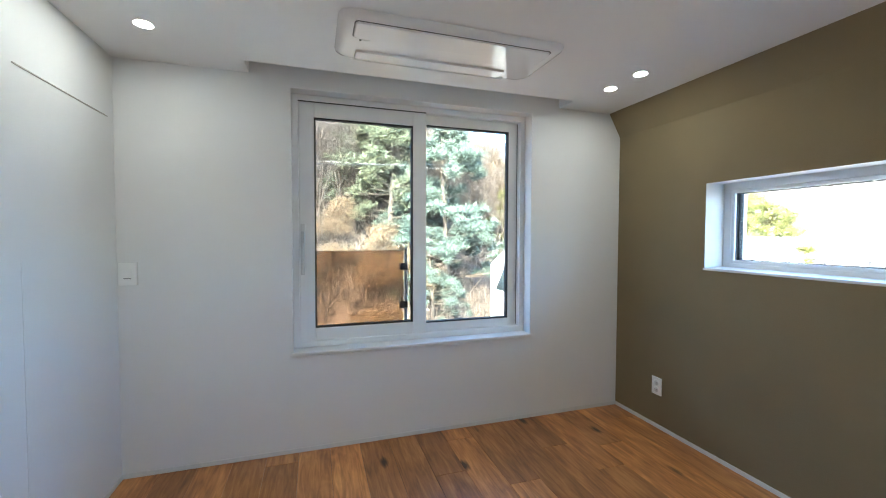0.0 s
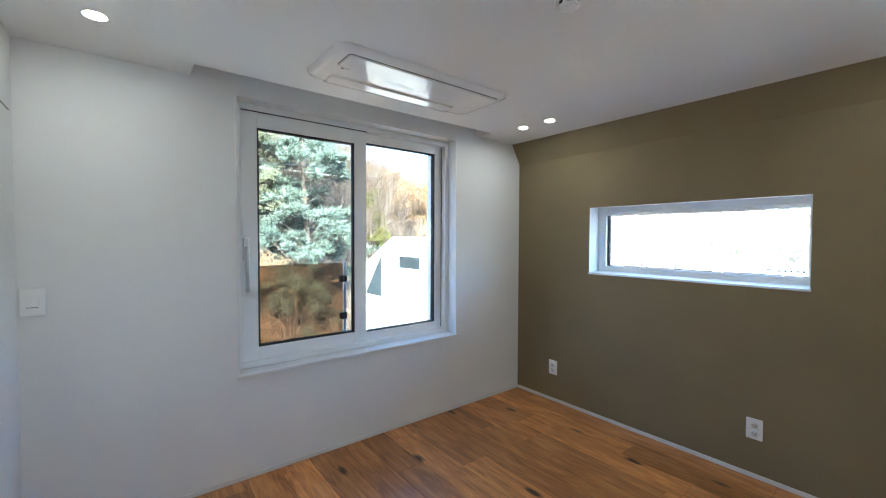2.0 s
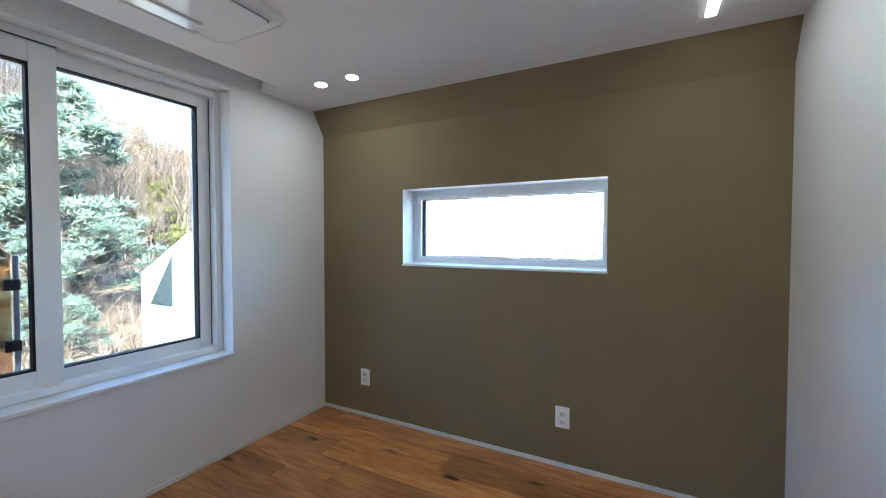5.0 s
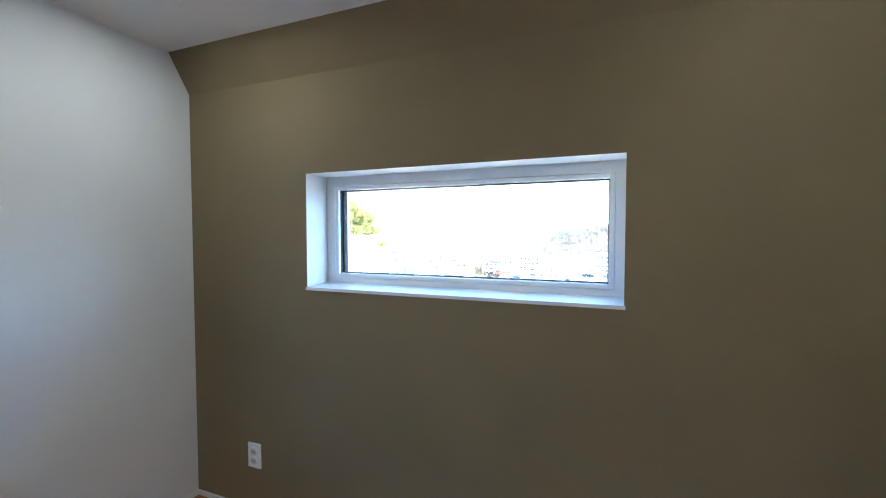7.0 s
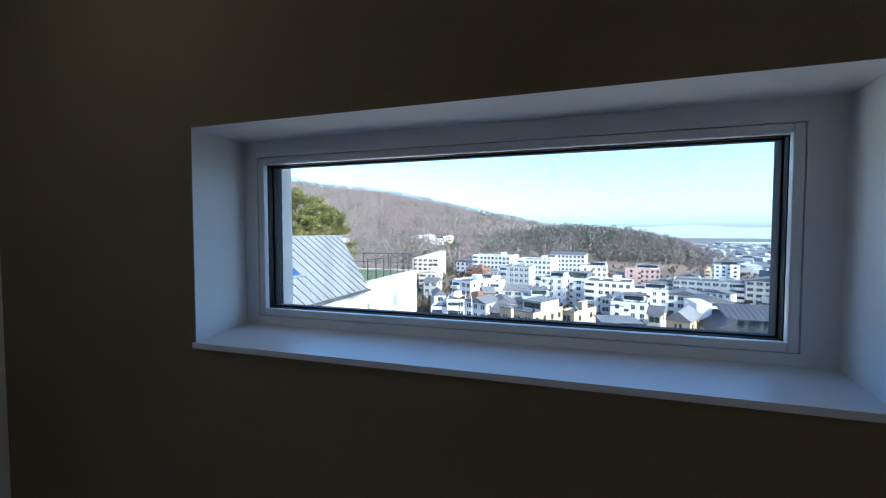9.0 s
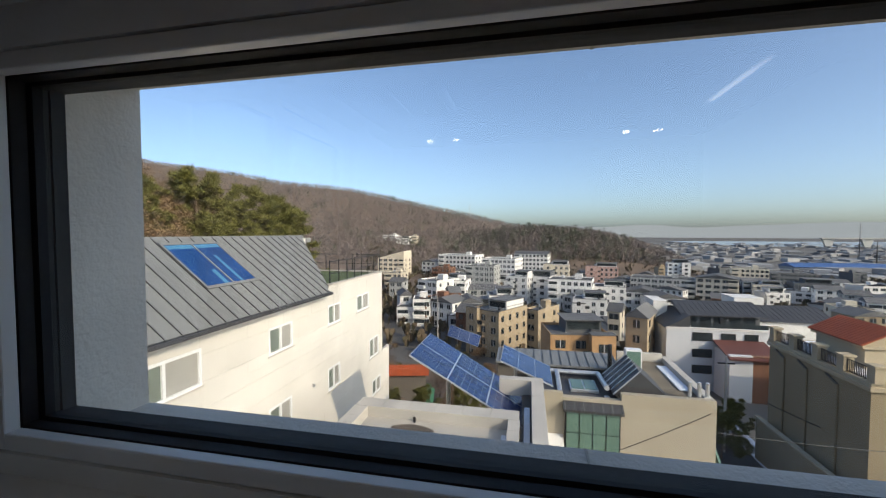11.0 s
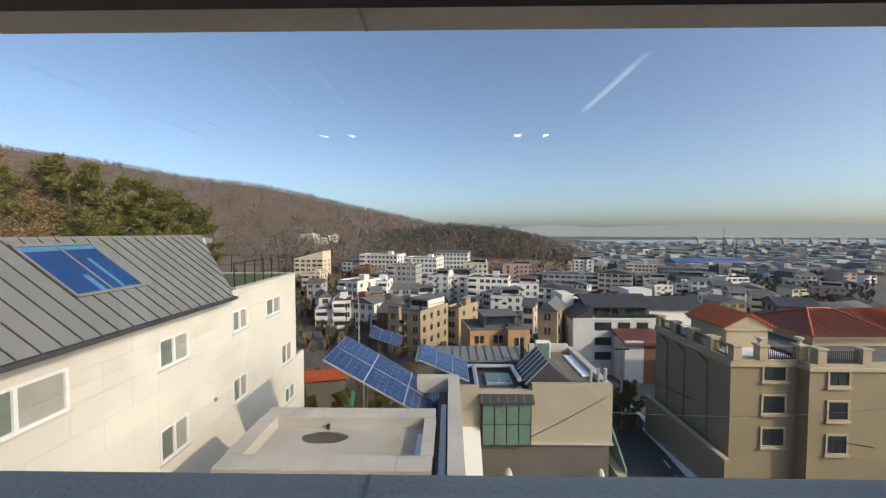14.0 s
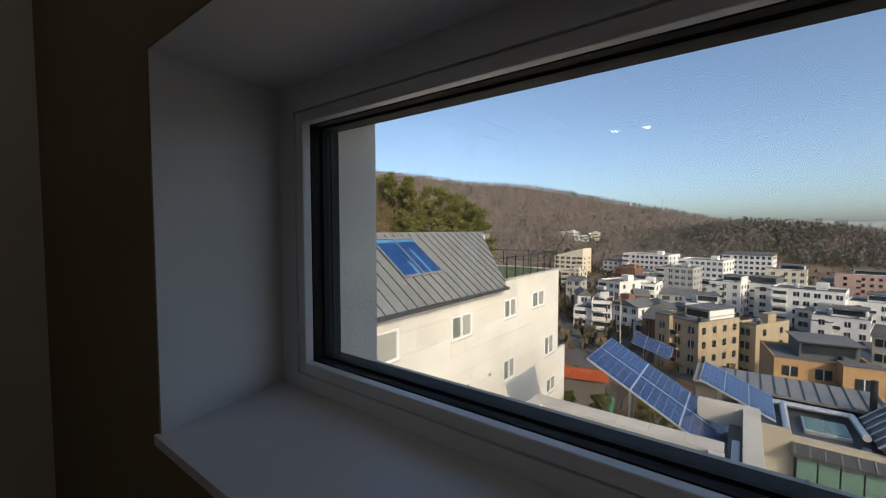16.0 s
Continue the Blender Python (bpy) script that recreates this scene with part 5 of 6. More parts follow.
for k in range(16):
    lpart("roof_seam", prism([(92.4, -16.52), (99.5, -14.22), (99.5, -14.3), (92.4, -16.6)], "y", -61.2 + 0.95 * k, -61.12 + 0.95 * k), ROOFG, bw)
lpart("dormer_wall", box(100, 106, -52, -46.2, -16, -12.9), HOUSE["white"], bw)
town_house(240, -73.5, -23.3, 30.7, 16, 4, -18, "grey", "flat")
town_house(229, -96.2, -21.4, 17.5, 14, 4, -25, "cream", "gable")
town_house(312, -149.5, -23.1, 20.4, 14, 3, -20, "cream", "flat")
town_house(331, -111.1, -21.4, 14.5, 12, 4, -10, "white", "flat")
town_house(268, -46.8, -20.1, 19.0, 12, 3, -10, "pink", "flat")
town_house(340, -187.8, -27.8, 26.2, 20, 3, -10, "dark", "flat")
town_house(265, -136.5, -28.8, 14.2, 10, 3, -20, "cream", "flat")
town_house(97, -83.4, -15.6, 8.0, 10, 3, -20, "dark", "metal")
town_house(257, -153.5, -26.5, 17.6, 14, 2, -15, "dark", "flat")
town_house(215, -145.8, -26.2, 8.9, 10, 2, -20, "grey", "gable")
town_house(184, -131.8, -25.1, 6.5, 9, 3, -20, "white", "gable")
town_house(154, -23.7, -22.7, 11.4, 9, 2, -12, "white", "flat")
town_house(235, 13.0, -26.2, 11.5, 10, 3, -15, "white", "flat")
town_house(184, 59.9, -21.8, 6.6, 9, 2, 0, "grey", "gable")
town_house(166, -129.2, -24.5, 7.2, 11, 2, -30, "cream", "gable")
town_house(235, -147.5, -26.7, 10.1, 10, 2, -20, "white", "gable")


rng = random.Random(5)
walls = ["white", "cream", "grey", "tan", "pink", "dark", "brick", "white"]
# lower town that fills the valley to the south-east
for k in range(75):
    x = rng.uniform(105, 420)
    y = -rng.uniform(0.28, 1.05) * x
    if x < 150 and y > -60:
        continue
    st = rng.choice((1, 2, 2, 3))
    town_house(round(x), round(y, 1), round(land(x, y) + st * 2.9 + 0.5, 1), rng.uniform(8, 15), rng.uniform(8, 14), st, rng.choice((-35, -20, -10, 5, 20)), rng.choice(walls), rng.choice(("flat", "gable", "gable", "metal")))
for k in range(26):
    x = rng.uniform(110, 300)
    y = x * rng.uniform(-0.28, 0.30)
    st = rng.choice((2, 2, 3))
    town_house(round(x), round(y, 1), round(ramp(x, BASE) + st * 2.9 + max(0, land(x, y) - ramp(x, BASE)), 1), rng.uniform(8, 13), rng.uniform(8, 12), st, rng.choice((-25, -12, 8)), rng.choice(("white", "white", "cream", "grey", "brick")), rng.choice(("flat", "gable")))
# districts too far to pick apart
fv, ff = [], []


def far_box(x, y, z, w, d, h, a):
    c, s = math.cos(a), math.sin(a)
    b0 = len(fv)
    for dz in (-6, h):
        for u, v in ((-d, -w), (d, -w), (d, w), (-d, w)):
            fv.append((x + u * c - v * s, y + u * s + v * c, z + dz))
    ff.extend([(b0, b0 + 1, b0 + 5, b0 + 4), (b0 + 1, b0 + 2, b0 + 6, b0 + 5), (b0 + 2, b0 + 3, b0 + 7, b0 + 6), (b0 + 3, b0, b0 + 4, b0 + 7), (b0 + 4, b0 + 5, b0 + 6, b0 + 7)])


for k in range(900):
    x = rng.uniform(420, 1900)
    y = -x * rng.uniform(0.24, 1.3)
    far_box(x, y, land(x, y), rng.uniform(5, 14), rng.uniform(5, 11), rng.choice((2, 3, 3, 4, 6)), rng.uniform(0, 3))
# low-contrast grey-blue range puts the distance haze into the wall colour
fm = island("haze_toned_far_walls", (0.10, 0.10, 0.105), (0.38, 0.38, 0.38), 0.85)
tagged(raw("far_town", fv, ff, fm), "low houses and sheds across the valley, haze in their colour", "houses", "", "stuff")
bs = thing("blue_warehouse", (520, -330, -44), "long low warehouse with a blue sheet roof", "warehouse")
part("wall", box(-14, 14, -45, 45, -3, 8), HOUSE["grey"], bs)
part("roof", prism([(-16, 8), (16, 8), (0, 12)], "y", -46, 46), mat("blue_sheet_roof", (0.05, 0.12, 0.29), 0.5, 0.1, 0.1, 0), bs)
for nm, lb, x, y, h, r in (("radio_mast", "thin tall radio mast in the haze", 900, -610, 62, 1.0), ("lattice_tower", "lattice floodlight tower by the river", 620, -440, 34, 1.2), ("pylon", "steel pylon on the ridge", 775, 112, 26, 0.9)):
    zt = land(x, y)
    p_ = thing(nm, (x, y, zt), lb, "mast")
    part("shaft", tube(bmesh.new(), (0, 0, -4), (0, 0, h), r, r * 0.3, 6), BLACK if nm != "pylon" else ALU, p_)
    for f in (0.75, 0.9):
        part("arm", box(-0.3, 0.3, -h * 0.07, h * 0.07, h * f, h * f + 0.5), BLACK if nm != "pylon" else ALU, p_)
# ring of distant hills: haze is put in as flat pale-blue emission
hz, dn, dl, db = nodes_of("painted_haze_glow")
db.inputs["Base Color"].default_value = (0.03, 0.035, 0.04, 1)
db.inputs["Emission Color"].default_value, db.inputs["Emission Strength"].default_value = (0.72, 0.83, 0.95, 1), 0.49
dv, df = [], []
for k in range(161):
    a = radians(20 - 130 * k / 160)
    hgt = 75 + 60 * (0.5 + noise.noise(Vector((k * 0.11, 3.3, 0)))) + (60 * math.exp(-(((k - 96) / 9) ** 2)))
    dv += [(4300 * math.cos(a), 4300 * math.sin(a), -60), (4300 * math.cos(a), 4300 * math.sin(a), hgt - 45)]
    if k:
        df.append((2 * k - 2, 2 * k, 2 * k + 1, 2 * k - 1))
tagged(raw("backdrop", dv, df, hz), "pale distant hills, haze painted as a glow", "distant hills", "", "structure")
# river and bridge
# the river's base colour is paled to stand in for haze
setting("river", box(1500, 2300, -4300, -700, -46, -42.5), mat("haze_toned_river", (0.30, 0.34, 0.38), 0.15, 0.05, 0.01, 0.02, 0.3), "wide river, haze put into its pale colour", "water")
br = thing("river_bridge", (1450, -1300, -44), "long concrete road bridge over the river", "bridge")
part("deck", box(-8, 8, -900, 420, 26, 30), HOUSE["grey"], br)
for k in range(14):
    part("pier", prism([(-900 + 100 * k - 5, -4), (-900 + 100 * k + 5, -4), (-900 + 100 * k + 16, 26), (-900 + 100 * k - 16, 26)], "x", -4, 4), HOUSE["grey"], br)


# ---- trees ----
def blades(centres, rng_, n, length, width, up=0.35):
    """Tufts of thin triangular blades round each centre."""
    v, f = [], []
    for c in centres:
        for _ in range(n):
            a, e = rng_.uniform(0, math.tau), rng_.gauss(up, 0.55)
            dr_ = Vector((math.cos(a) * math.cos(e), math.sin(a) * math.cos(e), math.sin(e)))
            sd_ = dr_.cross(Vector((rng_.uniform(-1, 1), rng_.uniform(-1, 1), rng_.uniform(-1, 1)))).normalized() * width
            l_ = length * rng_.uniform(0.6, 1.3)
            b0 = len(v)
            st_ = c + dr_ * l_ * 0.1
            v += [tuple(st_ - sd_ * 0.5), tuple(st_ + sd_ * 0.5), tuple(st_ + dr_ * l_ + sd_ * 0.35), tuple(st_ + dr_ * l_ * 1.02 - sd_ * 0.35)]
            f.append((b0, b0 + 1, b0 + 2, b0 + 3))
    return v, f


def branch(v, f, p, d, length, r, depth, rng_, tips, spread=0.6, kids=3):
    """A limb that forks; three-sided, tapering."""
    q = p + d * length
    b0 = len(v)
    sx = d.orthogonal().normalized()
    sy = d.cross(sx)
    for c, rr in ((p, r), (q, r * 0.62)):
        for k in range(3):
            a = k * math.tau / 3
            v.append(tuple(c + (sx * math.cos(a) + sy * math.sin(a)) * rr))
    for k in range(3):
        f.append((b0 + k, b0 + (k + 1) % 3, b0 + 3 + (k + 1) % 3, b0 + 3 + k))
    if depth == 0:
        tips.append(q)
        return
    for _ in range(kids):
        nd = (d + Vector((rng_.gauss(0, spread), rng_.gauss(0, spread), rng_.gauss(0.12, spread * 0.7)))).normalized()
        branch(v, f, p + d * length * rng_.uniform(0.55, 1.0), nd, length * rng_.uniform(0.55, 0.85), r * 0.6, depth - 1, rng_, tips, spread, kids)


def trunk_of(h, r, rng_, lean=0.04):
    bm, prev = bmesh.new(), None
    for k in range(9):
        f = k / 8
        c = Vector((lean * h * math.sin(f * 2.2), lean * h * f * math.cos(f * 3), h * f - (0.8 if k == 0 else 0)))
        row = [bm.verts.new(c + Vector((math.cos(a), math.sin(a), 0)) * r * (1.0 - 0.86 * f) * (1 + 0.12 * rng_.random())) for a in [i * math.tau / 8 for i in range(8)]]
        if prev:
            for i in range(8):
                bm.faces.new((prev[i], prev[(i + 1) % 8], row[(i + 1) % 8], row[i]))
        prev = row
    bm.faces.new(prev)
    return bm


def pine_meshes(seed, h, spread, needle, density, blade=0.26, first=0.25, shape=1.0):
    """Trunk, limbs and a tufted crown in uneven layers."""
    r_ = random.Random(seed)
    trunk = mesh_of("trunk", trunk_of(h, h * 0.022, r_), BARK, True)
    lv, lf, cent = [], [], []
    n = int(h * 5)
    for k in range(n):
        f = first + (1 - first) * (k / n) ** 0.9
        a = r_.uniform(0, math.tau)
        ln = spread * (1.05 - f) ** (0.75 / shape) * r_.uniform(0.55, 1.15) + 0.25
        p = Vector((0.03 * h * math.sin(f * 2.2), 0.03 * h * f, h * f))
        q = p + Vector((math.cos(a) * ln, math.sin(a) * ln, ln * r_.uniform(0.0, 0.35)))
        tips = []
        branch(lv, lf, p, (q - p).normalized(), ln * 0.55, 0.02 + 0.012 * ln, 2, r_, tips, 0.32, 2)
        for t_ in tips:
            for _ in range(density):
                cent.append(t_ + Vector((r_.gauss(0, 0.22), r_.gauss(0, 0.22), r_.gauss(0.04, 0.09))) * (0.6 + 0.10 * ln))
    cv, cf = blades(cent, r_, 16, blade, blade * 0.16, 0.45)
    return trunk, (lv, lf), (cv, cf), needle


def made_mesh(name, vf, material):
    me = bpy.data.meshes.new(name)
    me.from_pydata(vf[0], [], vf[1])
    me.materials.append(material)
    return me


def plant(kind, meshes, at, rz, s, label, group):
    o = thing(kind, at, label, "tree", group, rz)
    o.scale = (s, s, s)
    for nm, me in meshes:
        share(nm, me, o)
    return o


def pine_kit(*a, **k):
    t_, li, cr, nd = pine_meshes(*a, **k)
    return [("trunk", t_), ("limbs", made_mesh("limbs", li, BARK)), ("crown", made_mesh("crown", cr, nd))]


def bare_kit(seed, h, leaf=None, twig=None):
    r_ = random.Random(seed)
    v, f, tips = [], [], []
    for k in range(3):
        d = Vector((r_.gauss(0, 0.16), r_.gauss(0, 0.16), 1)).normalized()
        branch(v, f, Vector((r_.gauss(0, 0.15), r_.gauss(0, 0.15), -0.5)), d, h * 0.40, h * 0.0085, 5, r_, tips, 0.36, 3)
    kit = [("branches", made_mesh("branches", (v, f), twig or TWIG))]
    if leaf:
        r_.shuffle(tips)
        cv, cf = blades([t + Vector((r_.gauss(0, .2), r_.gauss(0, .2), r_.gauss(0, .2))) for t in tips[: int(len(tips) * 0.7)] for _ in range(3)], r_, 5, 0.10, 0.075, 0.0)
        kit.append(("leaves", made_mesh("leaves", (cv, cf), leaf)))
    return kit


pa = pine_kit(3, 9.0, 3.0, NEEDLE, 6, blade=0.3)
pb = pine_kit(8, 7.5, 2.7, NEEDLE, 6, blade=0.28, shape=1.5)
pe = pine_kit(5, 9.0, 3.0, NEEDLE3, 6, blade=0.3)
pc = pine_kit(21, 12.0, 4.5, NEEDLE2, 9, blade=0.34, first=0.06)
ba, bb_, bo = bare_kit(4, 8.0), bare_kit(9, 9.5), bare_kit(15, 6.0, DRYLEAF)
br_ = bare_kit(31, 9.0, None, RUST)
PINE_L, BARE_L, OAK_L = "tufted green pine tree on the hillside", "bare winter tree with fine grey-brown twigs", "small oak with dry brown leaves on the slope"
# pines behind the zinc roof
for x, y, top, kit, s in ((34, 31.7, 7.3, pb, 1.0), (36.5, 30.8, 6.3, pb, 0.85), (38, 28.0, 5.9, pa, 1.0), (40, 27.0, 5.0, pa, 0.85), (44, 27.6, 3.9, pb, 0.9), (26, 29.5, 6.2, pa, 1.0), (23, 29.5, 5.4, pa, 0.9), (35, 28.5, 3.5, pa, 0.9), (31, 27, 2.5, pb, 0.9)):
    s = (top - land(x, y) + 0.3) / (9.0 if kit is pa else 7.5)
    plant("pine_tree", kit, (x, y, land(x, y) - 0.3), rng.uniform(0, 360), s, PINE_L, "pines on the hillside")
# tall rust-brown trees above the west end of the roof
for x, y, top in ((32.8, 37.2, 10.7), (31, 38, 10.8), (34, 35, 9.2), (35.5, 34.5, 8.0), (30, 36.5, 10.4), (36, 33.5, 7.3), (28, 35, 10.0), (33, 33, 7.4), (37.5, 34.5, 6.9)):
    plant("bare_tree", br_, (x, y, land(x, y) - 0.3), rng.uniform(0, 360), (top - land(x, y)) / 10.0, "bare winter tree with rust-brown twigs", "winter trees on the hillside")
# trees outside the large window
for x, y, top, kit, hh in ((5.3, 20.0, 7.7, pc, 12.0), (4.0, 21.8, 6.8, pc, 12.0), (3.4, 17.0, 1.6, pc, 12.0), (2.0, 21.6, 9.2, pe, 9.0), (0.2, 24.5, 9.0, pe, 9.0), (0.6, 31, 11.0, pa, 9.0), (-6, 36, 14.5, pa, 9.0), (12.5, 26, 5.0, pa, 9.0), (-12, 34, 13, pa, 9.0)):
    s = (top - land(x, y) + 0.3) / hh
    plant("pine_tree", kit, (x, y, land(x, y) - 0.3), rng.uniform(0, 360), s, PINE_L, "pines on the hillside")
for k in range(95):
    x, y = rng.uniform(-20, 30), rng.uniform(19, 52)
    if abs(x - 5.3) < 2.5 and y < 22 or (x > 3 and y < 22):
        continue
    kit, lb, nm = rng.choice(((ba, BARE_L, "bare_tree"), (bb_, BARE_L, "bare_tree"), (bb_, BARE_L, "bare_tree"), (bo, OAK_L, "oak_tree")))
    if x > 16:
        kit, lb, nm = bo, OAK_L, "oak_tree"
    plant(nm, kit, (x, y, land(x, y) - 0.2), rng.uniform(0, 360), rng.uniform(0.7, 1.2), lb, "winter trees on the hillside")
for k in range(60):
    x, y = rng.uniform(-9, 14), rng.uniform(22.5, 38)
    kit = rng.choice((ba, bb_))
    plant("bare_tree", kit, (x, y, land(x, y) - 0.2), rng.uniform(0, 360), rng.uniform(0.7, 1.15), BARE_L, "winter trees on the hillside")
for k in range(26):
    x = rng.uniform(26, 46)
    y = x * 0.95 + rng.uniform(2, 18)
    if k % 3:
        plant("bare_tree", br_, (x, y, land(x, y) - 0.2), rng.uniform(0, 360), rng.uniform(0.8, 1.2), "bare winter tree with rust-brown twigs", "winter trees on the hillside")
    else:
        plant("oak_tree", bo, (x, y, land(x, y) - 0.2), rng.uniform(0, 360), rng.uniform(0.9, 1.5), OAK_L, "winter trees on the hillside")
# dry grass and brush over the slope
bcs = []
for k in range(5200):
    x, y = rng.uniform(-20, 30), 11 + 34 * rng.random() ** 1.4
    if 4 < x < 25 and y < 15.5:
        continue
    bcs.append(Vector((x, y, land(x, y))))
bv, bf = blades(bcs, rng, 7, 0.75, 0.05, 0.9)
tagged(raw("hillside_brush", bv, bf, island("dry_brush", (0.11, 0.082, 0.064), (0.23, 0.178, 0.142), 0.9)), "dry brown brush and grass on the slope", "brush", "", "stuff")
for k in range(40):
    x, y = rng.uniform(-12, 3.5), rng.uniform(13, 23)
    plant("oak_shrub", bo, (x, y, land(x, y) - 0.2), rng.uniform(0, 360), rng.uniform(0.25, 0.55), "dry brown undergrowth shrub on the slope", "undergrowth shrubs")
for k in range(80):
    x = rng.uniform(20, 70)
    y = x * 0.62 + rng.uniform(12, 40)
    kit, lb, nm = rng.choice(((ba, BARE_L, "bare_tree"), (bb_, BARE_L, "bare_tree"), (bo, OAK_L, "oak_tree"), (bo, OAK_L, "oak_tree")))
    if x < 42:
        kit, lb, nm = rng.choice(((bo, OAK_L, "oak_tree"), (br_, "bare winter tree with rust-brown twigs", "bare_tree"), (br_, "bare winter tree with rust-brown twigs", "bare_tree")))
    plant(nm, kit, (x, y, land(x, y) - 0.2), rng.uniform(0, 360), rng.uniform(0.7, 1.1), lb, "winter trees on the hillside")
# garden pines by the lane
for x, y, s in ((44, -20.5, 0.75), (47, -22.5, 0.7), (50, -24, 0.8), (58, 8, 0.6), (62, 5, 0.55)):
    plant("garden_pine", pb, (x, y, land(x, y) + 0.2), rng.uniform(0, 360), s, "clipped green garden pine by the lane", "garden pines")
for x, y, s in ((22, 4.6, 0.5), (25, 4.0, 0.5), (29, 5.0, 0.6), (33, 3, 0.5), (60, 12, 0.7), (54, -3, 0.6), (70, 0, 0.6)):
    plant("bare_tree", ba, (x, y, land(x, y) - 0.2), rng.uniform(0, 360), s, BARE_L, "bare garden trees")

for k in range(34):
    x = rng.uniform(24, 92)
    y = rng.uniform(-0.02, 0.33) * x + 1.5
    if x < 27 and y < 1:
        continue
    kit, lb, nm = rng.choice(((ba, BARE_L, "bare_tree"), (bo, OAK_L, "oak_tree"), (pb, "small green garden pine", "garden_pine")))
    plant(nm, kit, (x, y, land(x, y) - 0.2), rng.uniform(0, 360), rng.uniform(0.35, 0.6), lb, "garden trees below the houses")
gs = thing("garden_shed", (42, 11.6, land(42, 11.6) + 0.7), "low garden shed with a red tiled roof", "shed", "", 15)
part("wall", box(-1.0, 1.0, -2.0, 2.0, -4, 2.2), BROWNW, gs)
part("roof", prism([(-1.3, 2.2), (1.3, 2.2), (0, 2.95)], "y", -2.3, 2.3), TILE, gs)
for k in range(13):
    part("roof_row", prism([(-1.32, 2.22), (-1.28, 2.29), (0, 3.03), (0, 2.95)], "y", -2.25 + 0.35 * k, -2.1 + 0.35 * k), TILE, gs)
gn = thing("green_canopy", (54, 14.6, land(54, 14.6) - 1.0), "green netted garden canopy", "canopy", "", 10)
part("net", prism([(-3, 3.2), (-2.2, 4.2), (2.2, 4.2), (3, 3.2)], "x", -2.5, 2.5), mat("green_net", (0.03, 0.14, 0.07), 0.8, 0.2, 3, 0.3), gn)
for a in (-2.4, 2.4):
    for b_ in (-2.8, 2.8):
        part("leg", box(a - 0.05, a + 0.05, b_ - 0.05, b_ + 0.05, -1, 3.3), BLACK, gn)
# parked car under snow at the lane's head
car = thing("parked_car", (30.0, -18.6, -20.1), "white parked car with snow on its roof", "car", "", 12)
part("body", prism([(-2.1, 0.35), (-2.1, 0.8), (-1.2, 0.95), (-0.6, 1.42), (1.0, 1.45), (1.7, 0.98), (2.15, 0.9), (2.15, 0.35)], "y", -0.85, 0.85), HOUSE["white"], car)
part("windscreen", prism([(-1.22, 0.97), (-0.64, 1.40), (-0.60, 1.40), (-1.16, 0.95)], "y", -0.72, 0.72), WINGLASS, car)
part("side_glass", prism([(-1.0, 0.98), (-0.55, 1.34), (0.95, 1.36), (1.45, 1.0)], "y", -0.87, 0.87), WINGLASS, car)
part("roof_snow", box(-0.6, 1.0, -0.75, 0.75, 1.43, 1.52, 0.03), SNOW, car)
for a in (-1.35, 1.35):
    for b_ in (-0.8, 0.8):
        w_ = part("wheel", tube(bmesh.new(), (a, b_ - 0.1, 0.32), (a, b_ + 0.1, 0.32), 0.32, n=18), BLACK, car)
        part("rim", tube(bmesh.new(), (a, b_ - 0.11, 0.32), (a, b_ + 0.11, 0.32), 0.19, n=12), ALU, w_)

# far woods on the ridge and knoll, too many to count
wv, wf = [], []
for k in range(15000):
    if k < 5500:
        x, y = rng.uniform(400, 560), rng.uniform(-165, 70)
        if ramp(y, KNOLL) - ramp(x, BASE) < 6:
            continue
    else:
        x = rng.uniform(300, 880)
        y = rng.uniform(-10, 900) * (x / 700)
    z = land(x, y)
    if z < ramp(x, BASE) + 8:
        continue
    h, rad = rng.uniform(5, 10), rng.uniform(1.6, 3.4)
    for j in range(15):
        aa, f = rng.uniform(0, math.tau), rng.uniform(0.15, 1.0)
        rr = rad * math.sqrt(max(0.05, 1 - (f - 0.35) ** 2 * 1.9)) * rng.uniform(0.2, 0.9)
        cx, cy, cz = x + rr * math.cos(aa), y + rr * math.sin(aa), z + h * f
        b0 = len(wv)
        for q in range(3):
            wv.append((cx + rng.gauss(0, 0.42), cy + rng.gauss(0, 0.42), cz + rng.gauss(0, 0.75)))
        wf.append((b0, b0 + 1, b0 + 2))
tagged(raw("far_woods", wv, wf, WOODS), "hazy brown winter woods on the ridge", "woods", "", "stuff")

pv_, pf_ = [], []
for k in range(420):
    if k < 260:
        x, y = rng.uniform(400, 520), rng.gauss(-30, 55)
        if ramp(y, KNOLL) - ramp(x, BASE) < 5:
            continue
    else:
        x = rng.uniform(320, 860)
        y = rng.uniform(0, 620) * (x / 700)
    z = land(x, y)
    if z < ramp(x, BASE) + 6:
        continue
    for g in range(rng.choice((1, 1, 2, 4))):
        ox, oy, h = x + rng.gauss(0, 6), y + rng.gauss(0, 6), rng.uniform(7, 12)
        zg = land(ox, oy)
        for j in range(26):
            aa, f = rng.uniform(0, math.tau), rng.uniform(0.12, 1.0)
            rr = h * 0.32 * (1.1 - f) * rng.uniform(0.3, 1.0)
            cx, cy, cz = ox + rr * math.cos(aa), oy + rr * math.sin(aa), zg + h * f
            b0 = len(pv_)
            for q in range(3):
                pv_.append((cx + rng.gauss(0, 0.75), cy + rng.gauss(0, 0.75), cz + rng.gauss(0, 0.6)))
            pf_.append((b0, b0 + 1, b0 + 2))
tagged(raw("far_pines", pv_, pf_, island("far_pine_needles", (0.035, 0.050, 0.030), (0.11, 0.13, 0.075), 0.9)), "dark green pines scattered through the ridge woods", "woods", "", "stuff")

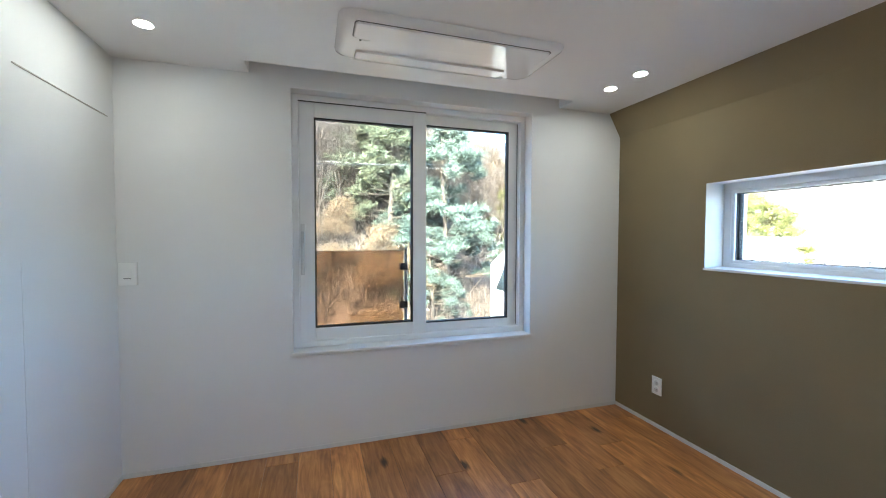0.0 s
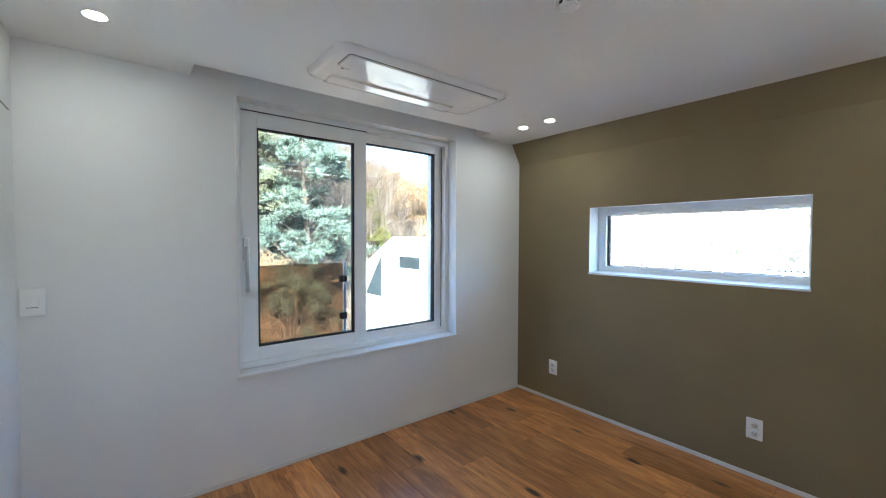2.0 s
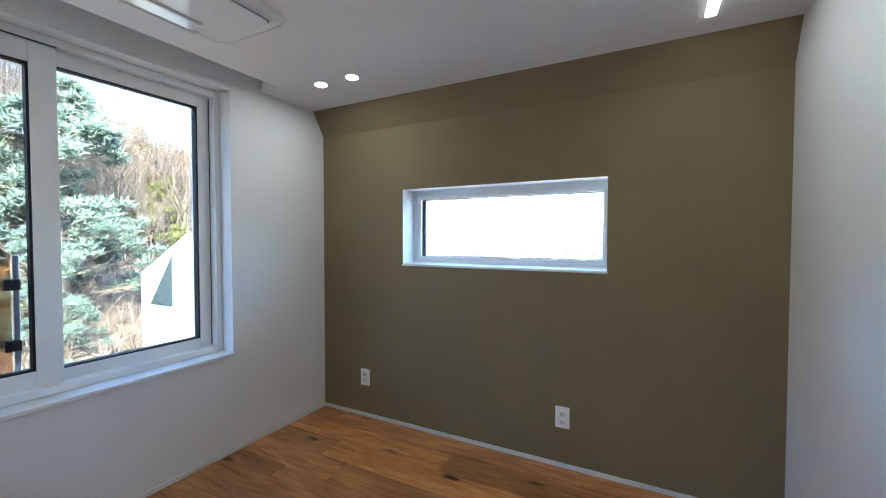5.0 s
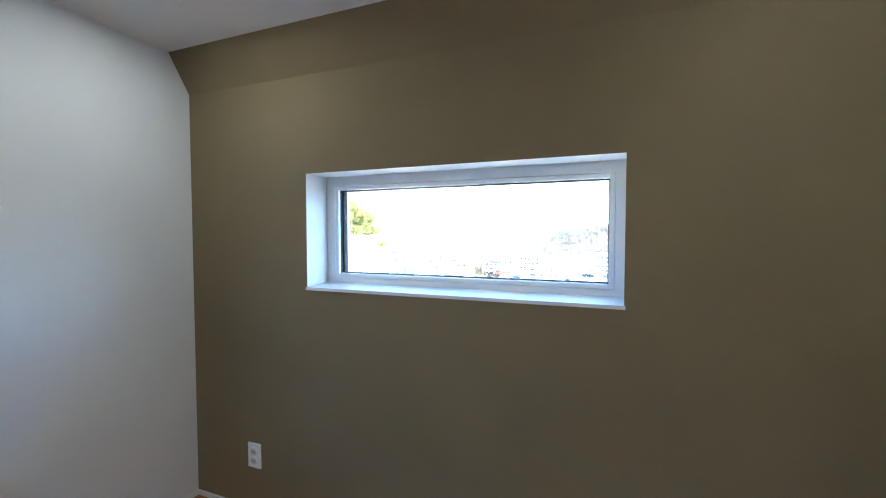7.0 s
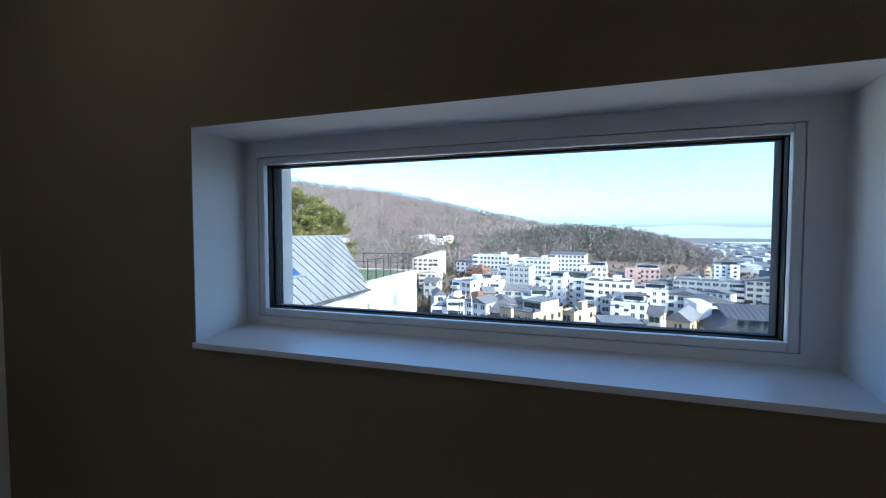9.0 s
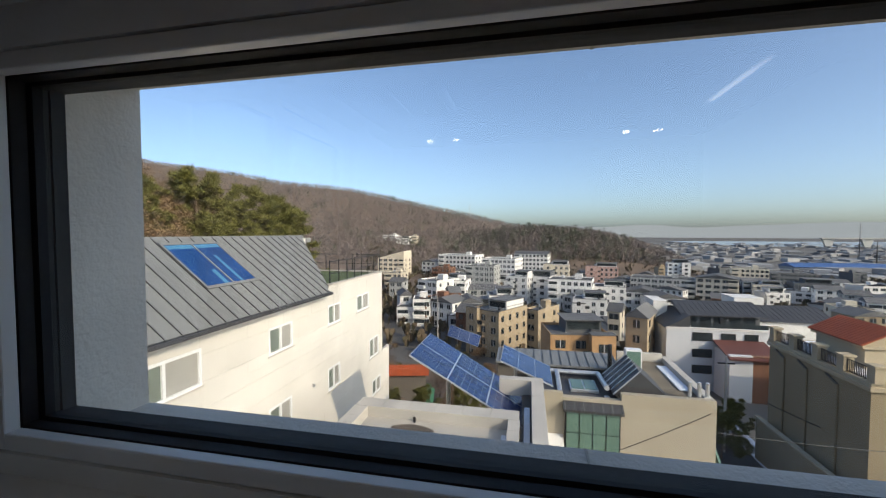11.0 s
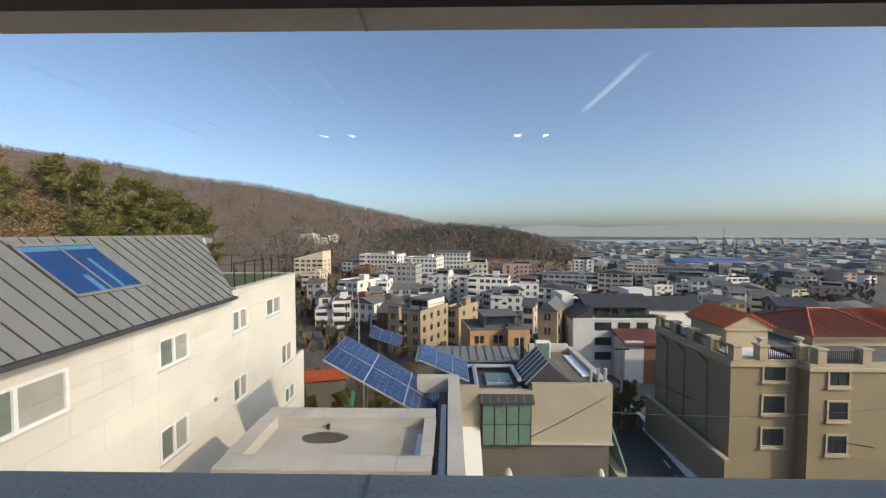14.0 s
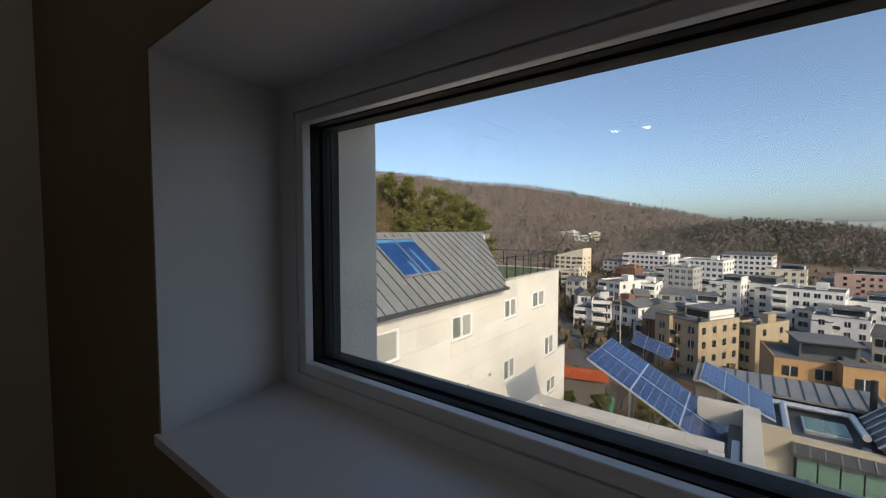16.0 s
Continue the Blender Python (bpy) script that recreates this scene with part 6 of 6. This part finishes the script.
tv, tf = [], []
for k in range(3600):
    x = rng.uniform(95, 420)
    y = x * rng.uniform(-1.05, 0.42)
    z = land(x, y)
    h = rng.uniform(1.2, 4.5)
    for j in range(14):
        aa, w_ = rng.uniform(0, 6.3), rng.uniform(0.15, 1.0) * h * 0.35
        c, s_ = math.cos(aa) * w_, math.sin(aa) * w_
        b0, zz = len(tv), z + h * rng.uniform(0.1, 0.6)
        tv += [(x + c * 0.2, y + s_ * 0.2, zz - h * 0.2), (x + c, y + s_, zz), (x + c * 1.1 - s_ * 0.3, y + s_ * 1.1 + c * 0.3, zz + h * 0.35), (x + c * 0.1, y + s_ * 0.1, zz + h * 0.4)]
        tf.append((b0, b0 + 1, b0 + 2, b0 + 3))
tagged(raw("town_shrubs", tv, tf, island("garden_shrubs", (0.05, 0.055, 0.028), (0.19, 0.135, 0.09), 0.9)), "brown and dark green shrubs between the houses", "shrubs", "", "stuff")

# cables across the view
def cable(name, p, q, sag, r, label):
    c = bpy.data.curves.new(name, "CURVE")
    c.dimensions, c.bevel_depth, c.bevel_resolution = "3D", r, 1
    s = c.splines.new("POLY")
    s.points.add(16)
    for i in range(17):
        f = i / 16
        v = Vector(p).lerp(Vector(q), f)
        s.points[i].co = (v.x, v.y, v.z - sag * 4 * f * (1 - f), 1)
    ob = new(name, c)
    c.materials.append(BLACK)
    return tagged(ob, label, "cable", "overhead cables")


cable("overhead_cable", (20, -1.4, -6.9), (30, -36, -11.5), 0.9, 0.02, "thin black overhead cable sagging between houses")
cable("overhead_cable", (20, -5.4, -9.1), (20, -9.6, -6.8), 0.05, 0.02, "thin black overhead cable on the beige wall")
cable("overhead_cable", (40, -22, -13.5), (30.5, -34, -15.0), 0.8, 0.035, "thin black overhead cable sagging between houses")
cable("overhead_cable", (46, -24, -11), (29, -40, -12.0), 1.0, 0.025, "thin black overhead cable sagging between houses")
cable("overhead_cable", (-14, 14, 4.2), (4.5, 14.66, 4.66), 0.25, 0.02, "pale overhead cable outside the large window")
for x, y, h in ((46, -21.5, 12), (96, 20.5, 14), (60, 6, 7)):
    u = thing("utility_pole", (x, y, land(x, y) - 0.5), "grey concrete utility pole with cross arms", "utility pole", "utility poles")
    part("shaft", tube(bmesh.new(), (0, 0, 0), (0, 0, h), 0.16, 0.1, 10), COPING, u)
    part("arm", box(-0.06, 0.06, -0.8, 0.8, h - 0.8, h - 0.65), BLACK, u)

# ---- floor planks, wall panels: the many alike pieces ----
floor = setting("floor", box(RX - 0.1, 0.2, RY - 0.1, 0.1, -0.25, -0.016), GAP, "oiled oak plank floor with knots", "floor")
prng = random.Random(11)
plank_meshes = {}
x, row = RX, 0
PW = 0.19
while x < -0.001:
    x1 = min(x + PW, -0.0005)
    y = RY - prng.uniform(0.1, 1.1)
    while y < 0:
        ln = prng.choice((0.9, 1.2, 1.5, 1.8))
        y0, y1 = max(y, RY), min(y + ln, 0.0)
        if y1 - y0 > 0.03:
            key = (round(x1 - x, 3), round(y1 - y0, 3))
            if key not in plank_meshes:
                plank_meshes[key] = mesh_of("plank", box(-(x1 - x) / 2 + 0.0007, (x1 - x) / 2 - 0.0007, -(y1 - y0) / 2 + 0.0007, (y1 - y0) / 2 - 0.0007, -0.016, 0.0, 0.0012), OAK)
            share("plank", plank_meshes[key], floor, ((x + x1) / 2, (y0 + y1) / 2, 0))
        y += ln
    x, row = x + PW, row + 1


def cut(rect, holes):
    """What is left of a rectangle beside the window openings."""
    out = [rect]
    for hx0, hx1, hz0, hz1 in holes:
        nxt = []
        for x0, x1, z0, z1 in out:
            if x1 <= hx0 or x0 >= hx1 or z1 <= hz0 or z0 >= hz1:
                nxt.append((x0, x1, z0, z1))
                continue
            if x0 < hx0:
                nxt.append((x0, hx0, z0, z1))
            if x1 > hx1:
                nxt.append((hx1, x1, z0, z1))
            xa, xb = max(x0, hx0), min(x1, hx1)
            if z0 < hz0:
                nxt.append((xa, xb, z0, hz0))
            if z1 > hz1:
                nxt.append((xa, xb, hz1, z1))
        out = nxt
    return out


PH, PL = 0.78, 1.95
for r in range(12):
    z1 = (-1.15 if r == 0 else -1.15 - PH * r)
    z0 = z1 - PH
    k = 0
    xx = NX0 - (PL / 2 if r % 2 else 0)
    while xx < 24.5:
        a, b_ = max(xx, NX0), min(xx + PL, NX2 if z0 > -6.5 else 24.5)
        if b_ - a > 0.1:
            for x0, x1, w0, w1 in cut((a, b_, z0, z1), WINS):
                if x1 - x0 > 0.04 and w1 - w0 > 0.04:
                    lpart("stone_panel", box(x0 + 0.004, x1 - 0.004, NY, NY + 0.16, w0 + 0.004, w1 - 0.004), PANEL, hn)
        xx += PL
for x0, x1 in ((16.1, 18.0), (18.0, 19.95), (19.95, 21.9), (21.9, 23.3)):
    lpart("stone_panel", box(x0 + 0.004, x1 - 0.004, NY, NY + 0.16, -1.146, -0.95), PANEL, hn)
